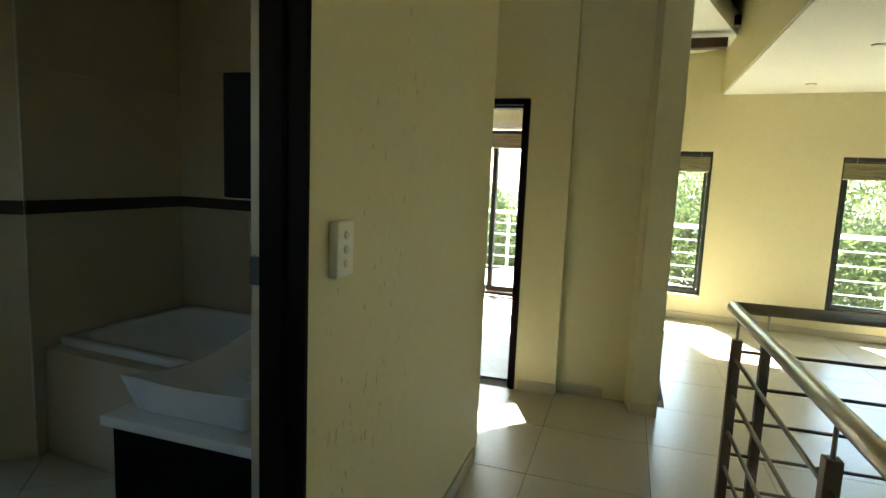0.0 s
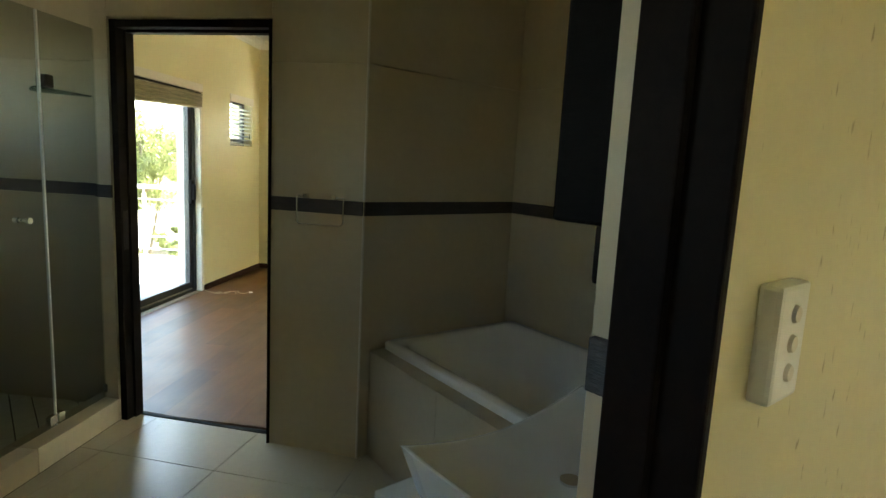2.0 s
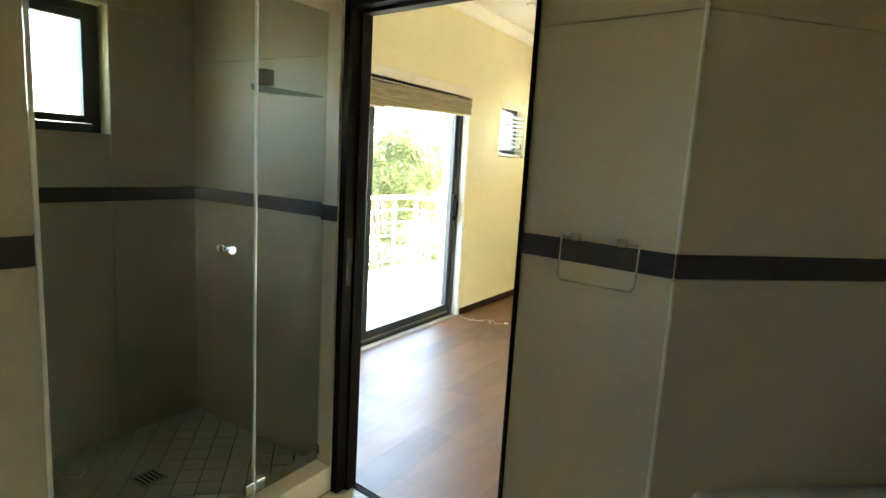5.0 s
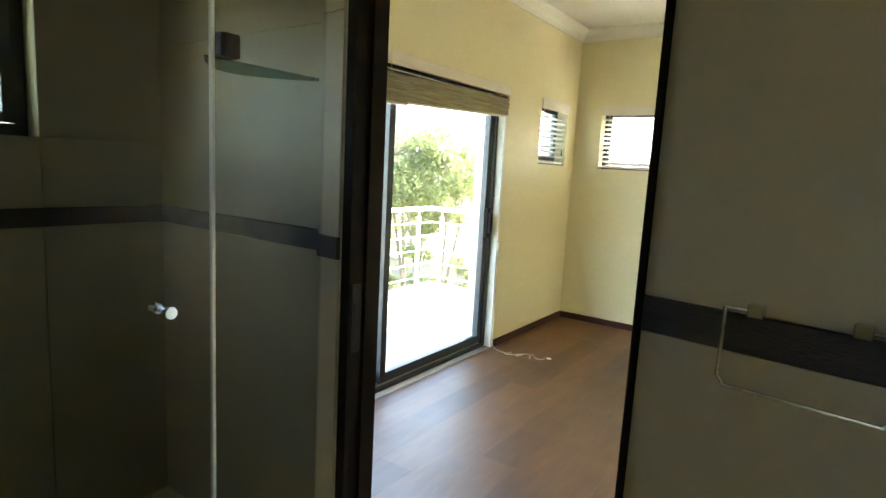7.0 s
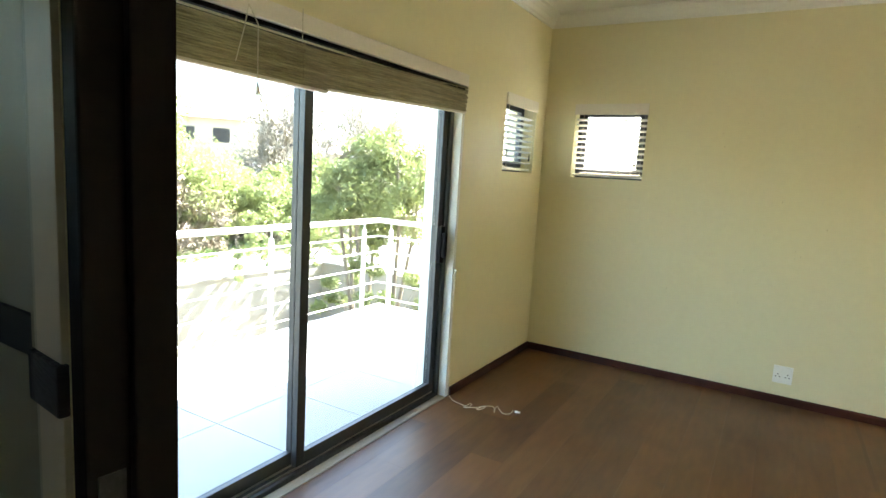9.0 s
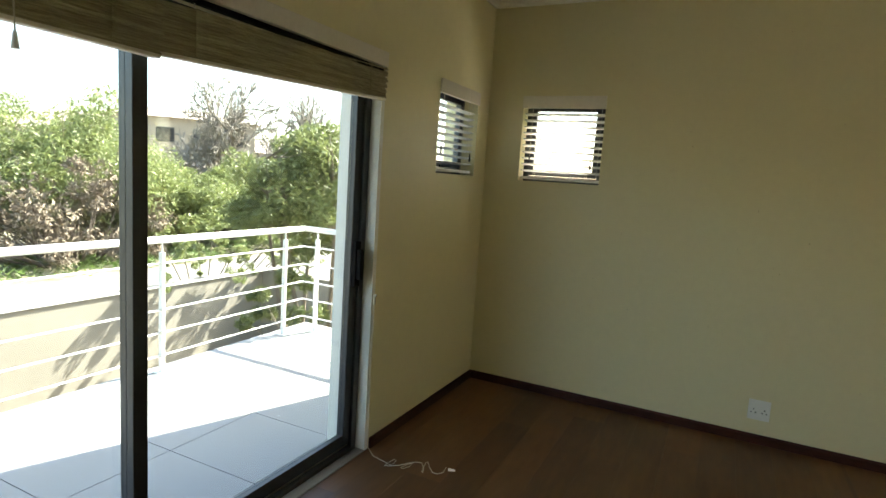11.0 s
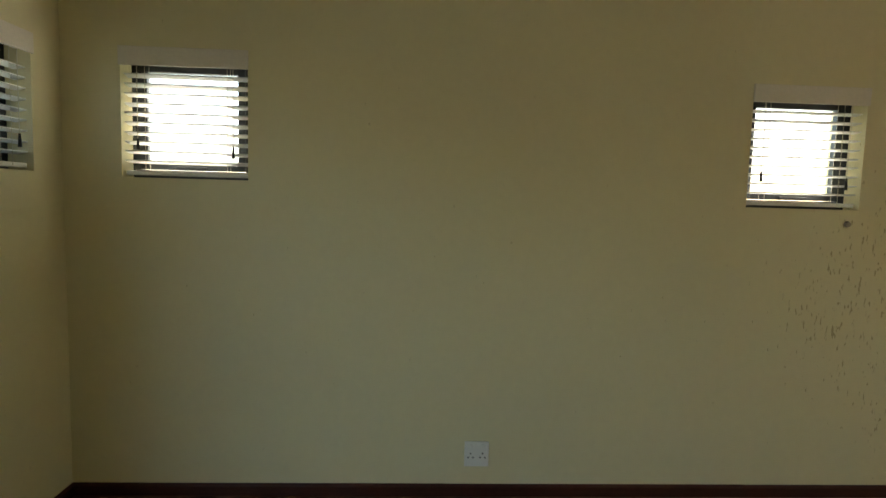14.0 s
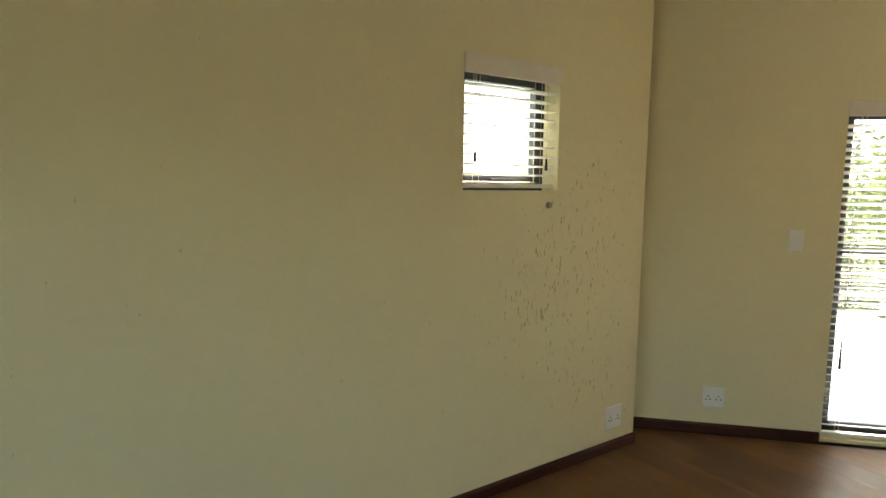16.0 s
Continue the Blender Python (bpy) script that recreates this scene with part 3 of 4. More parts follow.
HALL_D, BATH_D = 1.393, 1.516
B, C, E = (-0.17, 4.637), (0.53, 5.36), (1.836, 3.858)
passage = wall("wall_passage", sd(-1.2, HALL_D), sd(3.94, HALL_D), BATH_D - HALL_D, 0, 3.9, [(1.2 + 1.47, 1.2 + 2.325, 0.0, 2.09)], M_WALL_P)
wall_bc = wall("wall_bath_oblique", B, C, 0.15, 0, 3.0)
wall_ce = wall("wall_bath_east", C, E, 0.12, 0, 3.9)
# The hole takes window_8, an unseen opening added to let daylight in.
wall_near = wall("wall_bath_west", (-1.278, 0.65), (-1.278, 3.6), 0.2, 0, 3.0, [(0.95, 1.75, 1.40, 2.08)])
wall_part = wall("wall_shower_south", (-1.478, 3.6), (-2.6, 3.6), 0.15, 0, 3.0)
tagged(put(prism(bmesh.new(), [(-2.6, 3.2), (-1.3, 0.4), (0.2, 1.7), (2.05, 3.85), (0.6, 5.55), (-0.2, 4.9), (-2.6, 5.0)], 2.62, 2.8), "ceiling_bath", M_CEIL), "flat pale bathroom ceiling", "ceiling", kind="structure")
tagged(put(prism(bmesh.new(), [(-2.6, 3.3), (-1.2, 0.5), sd(1.2, 1.50), sd(2.6, 1.50), sd(3.6, 1.55), C, B, (-0.66, 4.81), (-1.5, 4.90), (-2.6, 4.95)], -0.25, -0.006), "floor_bath", M_FGROUT), "dark grout bed of the bathroom floor", "floor", kind="structure")

ROWS = [0.0, 1.195, 1.262, 1.876, 2.62]


def tile_face(parent, p0, p1, cuts, holes=(), rows=ROWS, proud=0.009):
    """Large wall tiles on the right-hand side of the line p0 to p1, with a dark band course; cuts are the upright joints."""
    m, length = frame_of(p0, p1)
    g = 0.0008
    for z0, z1 in zip(rows, rows[1:]):
        for u0, u1 in zip(cuts, cuts[1:]):
            if any(h[0] <= u0 + 1e-4 and h[1] >= u1 - 1e-4 and h[2] <= z0 + 1e-4 and h[3] >= z1 - 1e-4 for h in holes):
                continue
            band = abs(z0 - 1.195) < 1e-3 and abs(z1 - 1.262) < 1e-3
            t = bmesh.new()
            solid(t, u0 + g, u1 - g, -(0.014 if band else proud), 0.0, z0 + g, z1 - g, 0.0015 if not band else 0.003)
            ob = put(t, "band_tile" if band else "wall_tile", M_BAND if band else M_BTILE, parent)
            ob.matrix_basis = m


def cuts_to(length, step, first=None):
    c, u = [0.0], first if first else step
    while u < length - 0.04:
        c.append(u)
        u += step
    return c + [length]


south = bpy.data.objects["wall_south"]
tile_face(south, (-0.635, 4.7005), B, [0.0, math.hypot(B[0] + 0.635, B[1] - 4.7005)])
tile_face(wall_bc, B, C, cuts_to(math.hypot(C[0] - B[0], C[1] - B[1]), 1.2))
tile_face(wall_ce, C, E, cuts_to(math.hypot(E[0] - C[0], E[1] - C[1]), 1.2, 0.9))
tile_face(south, (-2.59, 4.88), (-1.60, 4.865), cuts_to(0.99, 1.2))
tile_face(south, (-1.60, 4.795), (-1.505, 4.785), [0.0, 0.0955])
tile_face(south, (-1.505, 4.785), (-0.635, 4.7005), [0.0, 0.874], rows=[2.077, 2.482, 2.62])
tile_face(bpy.data.objects["wall_west"], (-2.6, 3.6), (-2.6, 4.89), [0.0, 0.25, 0.85, 1.29], [(0.25, 0.85, 1.5, 2.06)], rows=[0, 1.195, 1.262, 1.5, 2.06, 2.62])
tile_face(wall_part, (-1.29, 3.6), (-2.585, 3.6), cuts_to(1.295, 0.6))
tile_face(wall_near, (-1.278, 2.91), (-1.278, 3.6), [0.0, 0.09, 0.69])
tile_face(passage, sd(3.72, BATH_D), sd(2.327, BATH_D), cuts_to(1.393, 0.6, 0.2))
tile_face(passage, sd(2.325, BATH_D + 0.010), sd(2.325, 1.494), [0.0, 0.032])
for x, y, z0, z1 in [(B[0] + 0.004, B[1] - 0.012, 1.265, 2.62), (B[0] + 0.004, B[1] - 0.012, 0, 1.19), (-1.268, 3.606, 0, 2.62)]:
    tagged(put(rod(bmesh.new(), (x, y, z0), (x, y, z1), 0.006, 8), "trim", M_PELMET), "pale tile edging strip on an outer corner", "trim", kind="structure")

shw = small_window("window_5", Matrix.Translation((W_IN + 0.03, 3.85, 1.50)) @ Matrix.Rotation(radians(90), 4, "Z"), 0.60, 0.56, "small charcoal aluminium window in the shower", 0, 1)


def steel_frame(name, m, width, height, depth, label, lock_left, far=0.038):
    """A pressed steel door frame; x along the opening, y through the wall, origin at one foot."""
    e = thing(name, label, "door frame")
    e.matrix_basis = m
    tagged(e, kind="structure")
    for x0, x1, stop in [(-0.038, 0.0, 0.014), (width, width + far, -0.014)]:
        j = bmesh.new()
        solid(j, x0, x1, 0.0, depth, 0.0, height + 0.038, 0.004)
        if stop > 0:
            solid(j, x1 - 0.002, x1 + stop, 0.05, depth - 0.004, 0.0, height, 0.003)
        else:
            solid(j, x0 + stop, x0 + 0.002, 0.05, depth - 0.004, 0.0, height, 0.003)
        part("jamb", j, M_FRAME, e)
    h = bmesh.new()
    solid(h, 0.0, width, 0.001, depth - 0.001, height, height + 0.036, 0.004)
    solid(h, 0.015, width - 0.015, 0.051, depth - 0.005, height - 0.014, height + 0.002, 0.003)
    part("head", h, M_FRAME, e)
    x = 0.0 if lock_left else width
    k = 1 if lock_left else -1
    st = bmesh.new()
    solid(st, min(x, x + 0.003 * k), max(x, x + 0.003 * k), 0.012, 0.044, 0.93, 1.13, 0.001)
    plate = part("strike_plate", st, M_STRIKE, e, "worn dark steel lock strike plate")
    for z0, z1 in ((0.96, 1.0), (1.03, 1.075)):
        part("bolt_hole", box(min(x, x + 0.0045 * k), max(x, x + 0.0045 * k), 0.02, 0.036, z0, z1), M_DARK, plate)
    return e


m_bd, bdw = frame_of((-1.462, 4.778), (-0.651, 4.686))
steel_frame("door_1", m_bd, bdw, 2.03, 0.108, "dark brown pressed steel door frame without a door", True, 0.015)
m_hd, _ = frame_of(sd(1.51, HALL_D - 0.012), sd(2.308, HALL_D - 0.012))
steel_frame("door_4", m_hd, 0.798, 2.045, 0.112, "dark brown pressed steel door frame of the bathroom", True, 0.016)
thr = bmesh.new()
solid(thr, 0.0, bdw, 0.085, 0.112, -0.006, 0.004, 0.002, m_bd)
tagged(put(thr, "threshold", M_CABINET), "thin dark threshold strip between tiles and planks", "threshold", kind="structure")


# ---- bathtub, basin, vanity ----
def rounded(x0, x1, y0, y1, r, n=5):
    pts = []
    for cx, cy, a in [(x1 - r, y1 - r, 0), (x0 + r, y1 - r, 90), (x0 + r, y0 + r, 180), (x1 - r, y0 + r, 270)]:
        for k in range(n + 1):
            t = radians(a + 90 * k / n)
            pts.append((cx + r * math.cos(t), cy + r * math.sin(t)))
    return pts


def lofted(bm, loops, close_top=False, close_bottom=False):
    rings = [[bm.verts.new(p) for p in lp] for lp in loops]
    for a, b in zip(rings, rings[1:]):
        k = len(a)
        for i in range(k):
            bm.faces.new((a[i], a[(i + 1) % k], b[(i + 1) % k], b[i]))
    if close_bottom:
        bm.faces.new(rings[-1])
    if close_top:
        bm.faces.new(rings[0])
    return bm


TUB_L, TUB_W, RIM = 1.82, 0.855, 0.575
tub = thing("bathtub", "white enamelled built-in bathtub with flat rim, empty and clean", "bathtub", (-0.075, 4.742, 0), -49.0)
lv = lambda pts, z: [(x, y, z) for x, y in pts]
bm = lofted(bmesh.new(), [
    lv(rounded(0, TUB_L, 0, TUB_W, 0.025), RIM - 0.045), lv(rounded(0, TUB_L, 0, TUB_W, 0.025), RIM - 0.008), lv(rounded(0.006, TUB_L - 0.006, 0.006, TUB_W - 0.006, 0.03), RIM),
    lv(rounded(0.060, TUB_L - 0.060, 0.055, TUB_W - 0.055, 0.09), RIM - 0.004), lv(rounded(0.072, TUB_L - 0.072, 0.067, TUB_W - 0.067, 0.09), RIM - 0.02),
    lv(rounded(0.13, TUB_L - 0.10, 0.09, TUB_W - 0.09, 0.10), 0.36), lv(rounded(0.24, TUB_L - 0.13, 0.12, TUB_W - 0.12, 0.11), 0.18), lv(rounded(0.32, TUB_L - 0.19, 0.17, TUB_W - 0.17, 0.10), 0.14)], close_bottom=True)
part("shell", bm, M_PORC, tub, smooth=True)
part("tub_drain", rod(bmesh.new(), (TUB_L - 0.30, TUB_W / 2, 0.138), (TUB_L - 0.30, TUB_W / 2, 0.145), 0.028, 16), M_CHROME, tub)
sur = thing("tub_surround", "beige tiled front panel of the bathtub", "bath panel", (-0.075, 4.742, 0), -49.0)
for i in range(3):
    a, b = -0.02 + i * 0.61, min(-0.02 + (i + 1) * 0.61, 1.82) - 0.0006
    part("wall_tile", box(a, b, -0.085, -0.004, 0.0, RIM - 0.035, 0.003), M_BTILE, sur)

tap = thing("bath_mixer", "round chrome bath mixer plate with lever on the tiled wall", "tap")
m_ce, _ = frame_of(C, E)
tap.matrix_basis = m_ce @ Matrix.Translation((0.86, -0.010, 0.655)) @ Matrix.Rotation(radians(90), 4, "X")
part("plate", rod(bmesh.new(), (0, 0, 0), (0, 0, 0.012), 0.085, 28), M_CHROME, tap, smooth=False)
part("ring", lofted(bmesh.new(), [[(r * math.cos(k * math.tau / 28), r * math.sin(k * math.tau / 28), z) for k in range(28)] for r, z in ((0.086, 0.0), (0.086, 0.02), (0.074, 0.02), (0.074, 0.008))]), M_CHROME, tap)
part("body", rod(bmesh.new(), (0, 0, 0.01), (0, 0, 0.055), 0.022, 16), M_CHROME, tap)
part("lever", box(-0.008, 0.06, -0.008, 0.008, 0.045, 0.058, 0.004), M_CHROME, tap)

VS = 2.395
van = thing("vanity_unit", "black-brown vanity cabinet with a white top", "vanity", (*sd(VS, BATH_D + 0.012), 0), 45.0)
part("carcass", box(0.012, 0.76, 0.0, 0.507, 0.10, 0.725, 0.003), M_CABINET, van)
part("plinth", box(0.03, 0.74, 0.0, 0.46, 0.0, 0.10), M_CABINET, van)
for a, b in ((0.016, 0.385), (0.389, 0.756)):
    d = part("door", box(a, b, 0.507, 0.525, 0.105, 0.72, 0.003), M_CABINET, van)
    part("handle", rod(bmesh.new(), ((a + b) / 2 - 0.05, 0.542, 0.66), ((a + b) / 2 + 0.05, 0.542, 0.66), 0.005, 8), M_CHROME, d)
part("top", box(0.0, 0.77, 0.0, 0.557, 0.726, 0.756, 0.006), M_PORC, van, "white vanity top")

basin = thing("wash_basin", "white ceramic rectangular basin with upswept corners", "basin", (*sd(VS + 0.03, BATH_D + 0.102), 0.757), 45.0)
BL, BW, BH = 0.61, 0.42, 0.112


def basin_ring(inset, z, dip, n=10):
    x0, x1, y0, y1 = inset, BL - inset, inset, BW - inset
    pts = []
    for (ax, ay), (bx, by) in zip([(x0, y0), (x1, y0), (x1, y1), (x0, y1)], [(x1, y0), (x1, y1), (x0, y1), (x0, y0)]):
        sag = dip if ay == by else 0.15 * dip
        for k in range(n):
            f = k / n
            pts.append((ax + (bx - ax) * f, ay + (by - ay) * f, z - sag * math.sin(math.pi * f)))
    return pts


bm = lofted(bmesh.new(), [basin_ring(0.035, 0.0, 0), basin_ring(0.03, 0.01, 0), basin_ring(0.002, BH - 0.004, 0.045), basin_ring(0.0, BH, 0.045), basin_ring(0.009, BH, 0.045), basin_ring(0.013, BH - 0.008, 0.042), basin_ring(0.05, 0.05, 0.004), basin_ring(0.10, 0.034, 0), basin_ring(0.145, 0.031, 0)], close_top=True, close_bottom=True)
part("bowl", bm, M_PORC, basin, smooth=True)
part("waste", rod(bmesh.new(), (BL * 0.5, BW * 0.5, 0.030), (BL * 0.5, BW * 0.5, 0.037), 0.024, 18), M_CHROME, basin, "chrome basin waste")

# ---- towel holder beside the doorway ----
m_r, _ = frame_of((-0.655, 4.703), B)
ring = thing("towel_ring", "thin chrome rectangular towel ring on two clips", "towel holder")
ring.matrix_basis = m_r @ Matrix.Translation((0.165, -0.014, 1.272))
pipe([(0.0, -0.012, 0.0), (0.0, -0.015, -0.115), (0.012, -0.016, -0.130), (0.223, -0.016, -0.130), (0.235, -0.015, -0.115), (0.235, -0.012, 0.0), (0.19, -0.012, 0.0)], 0.004, "loop", M_CHROME, ring)
pipe([(0.0, -0.012, 0.0), (0.045, -0.012, 0.0)], 0.004, "upper_bar", M_CHROME, ring)
for x in (0.045, 0.185):
    part("clip", box(x - 0.012, x + 0.012, -0.018, 0.0, -0.010, 0.012, 0.002), M_CHROME, ring)

# ---- shower ----
kerb = thing("shower_kerb", "beige tiled shower kerb", "kerb", (-1.58, 3.6, 0))
for i in range(2):
    part("kerb_tile", box(-0.075, 0.078, 0.002 + i * 0.63, 0.002 + (i + 1) * 0.63 - 0.004, 0.0, 0.118, 0.005), M_BTILE, kerb)
tagged(put(box(-2.59, -1.656, 3.602, 4.87, -0.02, 0.035), "floor_shower", M_FGROUT), "grout bed of the shower floor", "floor", kind="structure")
scr = thing("shower_screen", "frameless clear glass shower screen with a hinged door", "shower screen", (-1.585, 3.61, 0.119))
for nm, a, b in (("door_glass", 0.012, 0.822), ("fixed_glass", 0.828, 1.236)):
    g = part(nm, box(-0.004, 0.004, a, b, 0.006, 1.90, 0.001), M_SHGLASS, scr, "clear glass panel")
    g.visible_shadow = False
    if nm == "door_glass":
        kn = bmesh.new()
        for k in (-1, 1):
            rod(kn, (0.004 * k, 0.70, 1.0), (0.022 * k, 0.70, 1.0), 0.007, 12)
            rod(kn, (0.020 * k, 0.70, 1.0), (0.036 * k, 0.70, 1.0), 0.012, 14, 0.014)
        part("knob", kn, M_CHROME, g, "small chrome door knob")
part("seal", box(-0.006, 0.006, 0.8205, 0.8295, 0.006, 1.90, 0.002), M_SLAT, scr, "translucent seal strip")
part("wall_channel", box(-0.012, 0.012, 1.236, 1.250, 0.0, 1.91, 0.002), M_SLAT, scr)
part("wall_channel", box(-0.012, 0.012, -0.006, 0.010, 0.0, 1.91, 0.002), M_SLAT, scr)
for y, z in ((0.80, 0.02), (0.85, 0.02), (1.19, 0.03), (1.20, 0.30)):
    part("clamp", box(-0.014, 0.014, y - 0.02, y + 0.02, z, z + 0.045, 0.003), M_CHROME, scr, "chrome glass clamp")
shelf = thing("glass_shelf", "clear glass shower shelf with dark metal clips on the screen", "shelf", (-1.585, 4.59, 1.69))
sl = bmesh.new()
outline = [(-0.006, -0.17), (-0.006, 0.18)] + [(-0.012 - 0.14 * math.sin(k * math.pi / 14), 0.18 - 0.35 * k / 14) for k in range(1, 14)]
prism(sl, outline, 0.0, 0.008)
part("plate", sl, M_SHELFGLASS, shelf, "green-edged glass plate")
part("clip", box(-0.030, 0.020, -0.14, -0.09, 0.0085, 0.065, 0.008), M_STRIKE, shelf, "square dark metal clip")
unit = thing("wall_unit", "matte black wall-mounted unit with a rounded lower stem", "wall unit", (*sd(2.352, BATH_D + 0.011), 0), 45.0)
part("case", box(0.0, 0.30, 0.0, 0.100, 1.385, 1.667, 0.005), M_CABINET, unit)
part("stem", rod(box(0.09, 0.225, 0.0, 0.098, 1.29, 1.384, 0.012), (0.1575, 0.05, 1.268), (0.1575, 0.05, 1.30), 0.03, 16, 0.038), M_CABINET, unit)
# Added out of view to brighten the tub walls; no such window is known.
small_window("window_8", Matrix.Translation((-1.278, 1.6, 1.40)) @ Matrix.Rotation(radians(90), 4, "Z"), 0.80, 0.68, "small charcoal aluminium bathroom window, unseen, added for daylight", 0, 1)
drain = thing("shower_drain", "square chrome shower drain", "drain", (-2.12, 4.32, 0.048))
part("grate", box(-0.055, 0.055, -0.055, 0.055, 0.0, 0.004, 0.001), M_STEEL, drain)
for i in range(5):
    part("slot", box(-0.04, 0.04, -0.042 + i * 0.019, -0.034 + i * 0.019, 0.0035, 0.0048), M_DARK, drain)


# ---- structure: landing ----
H2 = 3.75
d2w = wall("wall_landing_north", (1.42, 7.13 - 1.42), (2.78, 7.13 - 2.78), 0.20, 0, 3.9, [(0.785, 1.645, 0.0, 1.985)])
wall("wall_niche", (2.78, 4.47), (3.2, 4.05), 0.2, 0, 3.9)
tagged(put(prism(bmesh.new(), [(3.055, 3.925), (3.165, 3.815), (3.30, 4.05), (3.2, 4.15)], 0, 3.9), "wall_pier", M_WALL), "cream plastered pier at the landing", "wall", kind="structure")
wall("wall_passage_end", (0.70, 5.42), (1.47, 5.66), 0.12, 0, 3.9)
FA, FB = (4.35, 7.144), (8.1, 2.424)
wall("wall_landing_east", FA, FB, 0.25, 0, 4.2, [(1.25, 2.07, 0.27, 1.83), (3.22, 4.1, 0.25, 1.80)])
wall("wall_landing_south", (8.1, 2.424), (5.5, -2.0), 0.2, 0, 4.2)
# The opening for window_9 is added, behind the whole walk.
wall("wall_landing_back", (5.5, -2.0), (-1.6, -2.0), 0.2, 0, 4.2, [(0.8, 2.0, 0.9, 2.1)])
wall("wall_landing_west", (-1.6, -2.0), sd(-1.2, HALL_D + 0.1), 0.2, 0, 4.2)
wall("wall_high", (3.36, 4.16), (4.6, 6.9), -0.1, 2.8, 4.2)
tagged(put(prism(bmesh.new(), [(-1.8, -2.2), (5.6, -2.2), (8.4, 2.5), (4.3, 7.3), (3.2, 5.3), (1.4, 5.9), (0.6, 5.6), (1.9, 3.7), sd(-1.2, 1.5)], H2 + 0.15, H2 + 0.35), "ceiling_landing", M_CEIL), "high pale ceiling over the landing", "ceiling", kind="structure")
tagged(put(prism(bmesh.new(), [sd(-1.2, HALL_D), (-1.6, -2.0), (5.6, -2.1), (8.2, 2.4), (4.4, 7.2), (3.4, 4.1), (2.0, 5.2), (0.7, 5.45), (1.75, 3.73)], -0.25, -0.006), "floor_landing", M_FGROUT), "grout bed of the landing floor", "floor", kind="structure")
bm = prism(bmesh.new(), [(3.2, 3.09), (4.0, 2.1), (6.53, 4.40), (5.66, 5.495)], 2.41, H2 + 0.15)
tagged(put(bm, "ceiling_bulkhead", M_CEIL), "dropped white bulkhead ceiling over the landing", "ceiling", kind="structure")
bk = moulding("bulkhead_side", (3.2 - 0.003, 3.09 + 0.003), (5.66 - 0.003, 5.495 + 0.003), [(-0.004, 2.415), (-0.012, 2.415), (-0.012, H2 + 0.15), (-0.004, H2 + 0.15)], M_WALL, "cream side of the dropped ceiling", "wall")
for x, y in ((5.65, 4.6), (4.55, 3.53)):
    dl = thing("downlight", "small round recessed ceiling light, off", "ceiling light", (x, y, 2.41))
    part("rim", rod(bmesh.new(), (0, 0, -0.006), (0, 0, -0.0005), 0.045, 20), M_STEEL, dl)
    part("lamp_face", rod(bmesh.new(), (0, 0, -0.008), (0, 0, -0.006), 0.030, 16), M_WHITE, dl)
for k, (a, b, z) in enumerate([((3.9, 6.1), (5.08, 4.92), 2.885), ((3.9, 6.1), (5.0, 5.0), 2.70), ((3.75, 5.9), (4.93, 4.93), 3.0)]):
    bmn = bmesh.new()
    mm, ln = frame_of(a, b)
    solid(bmn, 0, ln, -0.05, 0.05, z, z + 0.09, 0.006, mm)
    tagged(put(bmn, "roof_beam", M_BEAM), "dark stained timber roof beam", "beam", kind="structure")
LSK = [(0, 0), (0.012, 0), (0.012, 0.07), (0.008, 0.08), (0, 0.08)]
for a, b in [(sd(2.36, HALL_D), sd(3.94, HALL_D)), ((2.60, 4.53), (2.78, 4.35)), ((2.80, 4.45), (3.06, 4.19)), ((3.055, 3.925), (3.165, 3.815)), (FA, FB)]:
    moulding("baseboard", a, b, LSK, M_FTILE, "cream tile skirting", "skirting")
m_d2, _ = frame_of((1.42 + 0.826 / R2, 7.13 - 1.42 - 0.826 / R2), (2.5, 4.63))
steel_frame("door_5", m_d2 @ Matrix.Translation((0, -0.012, 0)), 0.775, 1.94, 0.18, "dark brown pressed steel door frame to the bedroom", False)

# ---- landing windows with blinds ----
m_fw, _ = frame_of(FA, FB)
for nm, u, w, h, z in (("window_6", 1.25, 0.82, 1.56, 0.27), ("window_7", 3.22, 0.88, 1.55, 0.25)):
    mw = m_fw @ Matrix.Translation((u, 0, z))
    small_window(nm, mw, w, h, "tall charcoal aluminium landing window", 0, 1)
    reed_blind("reed_blind", mw @ Matrix.Diagonal((1, -1, 1, 1)) @ Matrix.Translation((0.02, -0.06, h - 0.06)), w - 0.04, 0.15, 0.0, "bunched natural reed blind in a landing window")
reed_blind("reed_blind", m_dg @ Matrix.Diagonal((1, -1, 1, 1)) @ Matrix.Translation((2.56, 0.01, 1.98)), 1.48, 0.16, 0.0, "bunched natural reed blind above a glass door")
part_pel = thing("pelmet", "cream timber batten above the glass door", "pelmet")
part_pel.matrix_basis = m_dg
part("batten", box(2.50, 4.10, -0.045, -0.002, 2.05, 2.12, 0.004), M_PELMET, part_pel)

# Unseen window, added so that daylight reaches the landing from behind.
for nm, u, w in (("window_9", 0.8, 1.2),):
    small_window(nm, frame_of((5.5, -2.0), (-1.6, -2.0))[0] @ Matrix.Translation((u, 0, 0.9)), w, 1.2, "large charcoal aluminium landing window, unseen, added for daylight", 0, 1)

# ---- triple switch by the bathroom door ----
tsw = thing("light_switch", "white plastic-wrapped triple rocker light switch beside the bathroom door", "switch")
m_ps, _ = frame_of(sd(0, HALL_D), sd(1, HALL_D))
tsw.matrix_basis = m_ps @ Matrix.Translation((2.466, 0, 1.272)) @ face_n
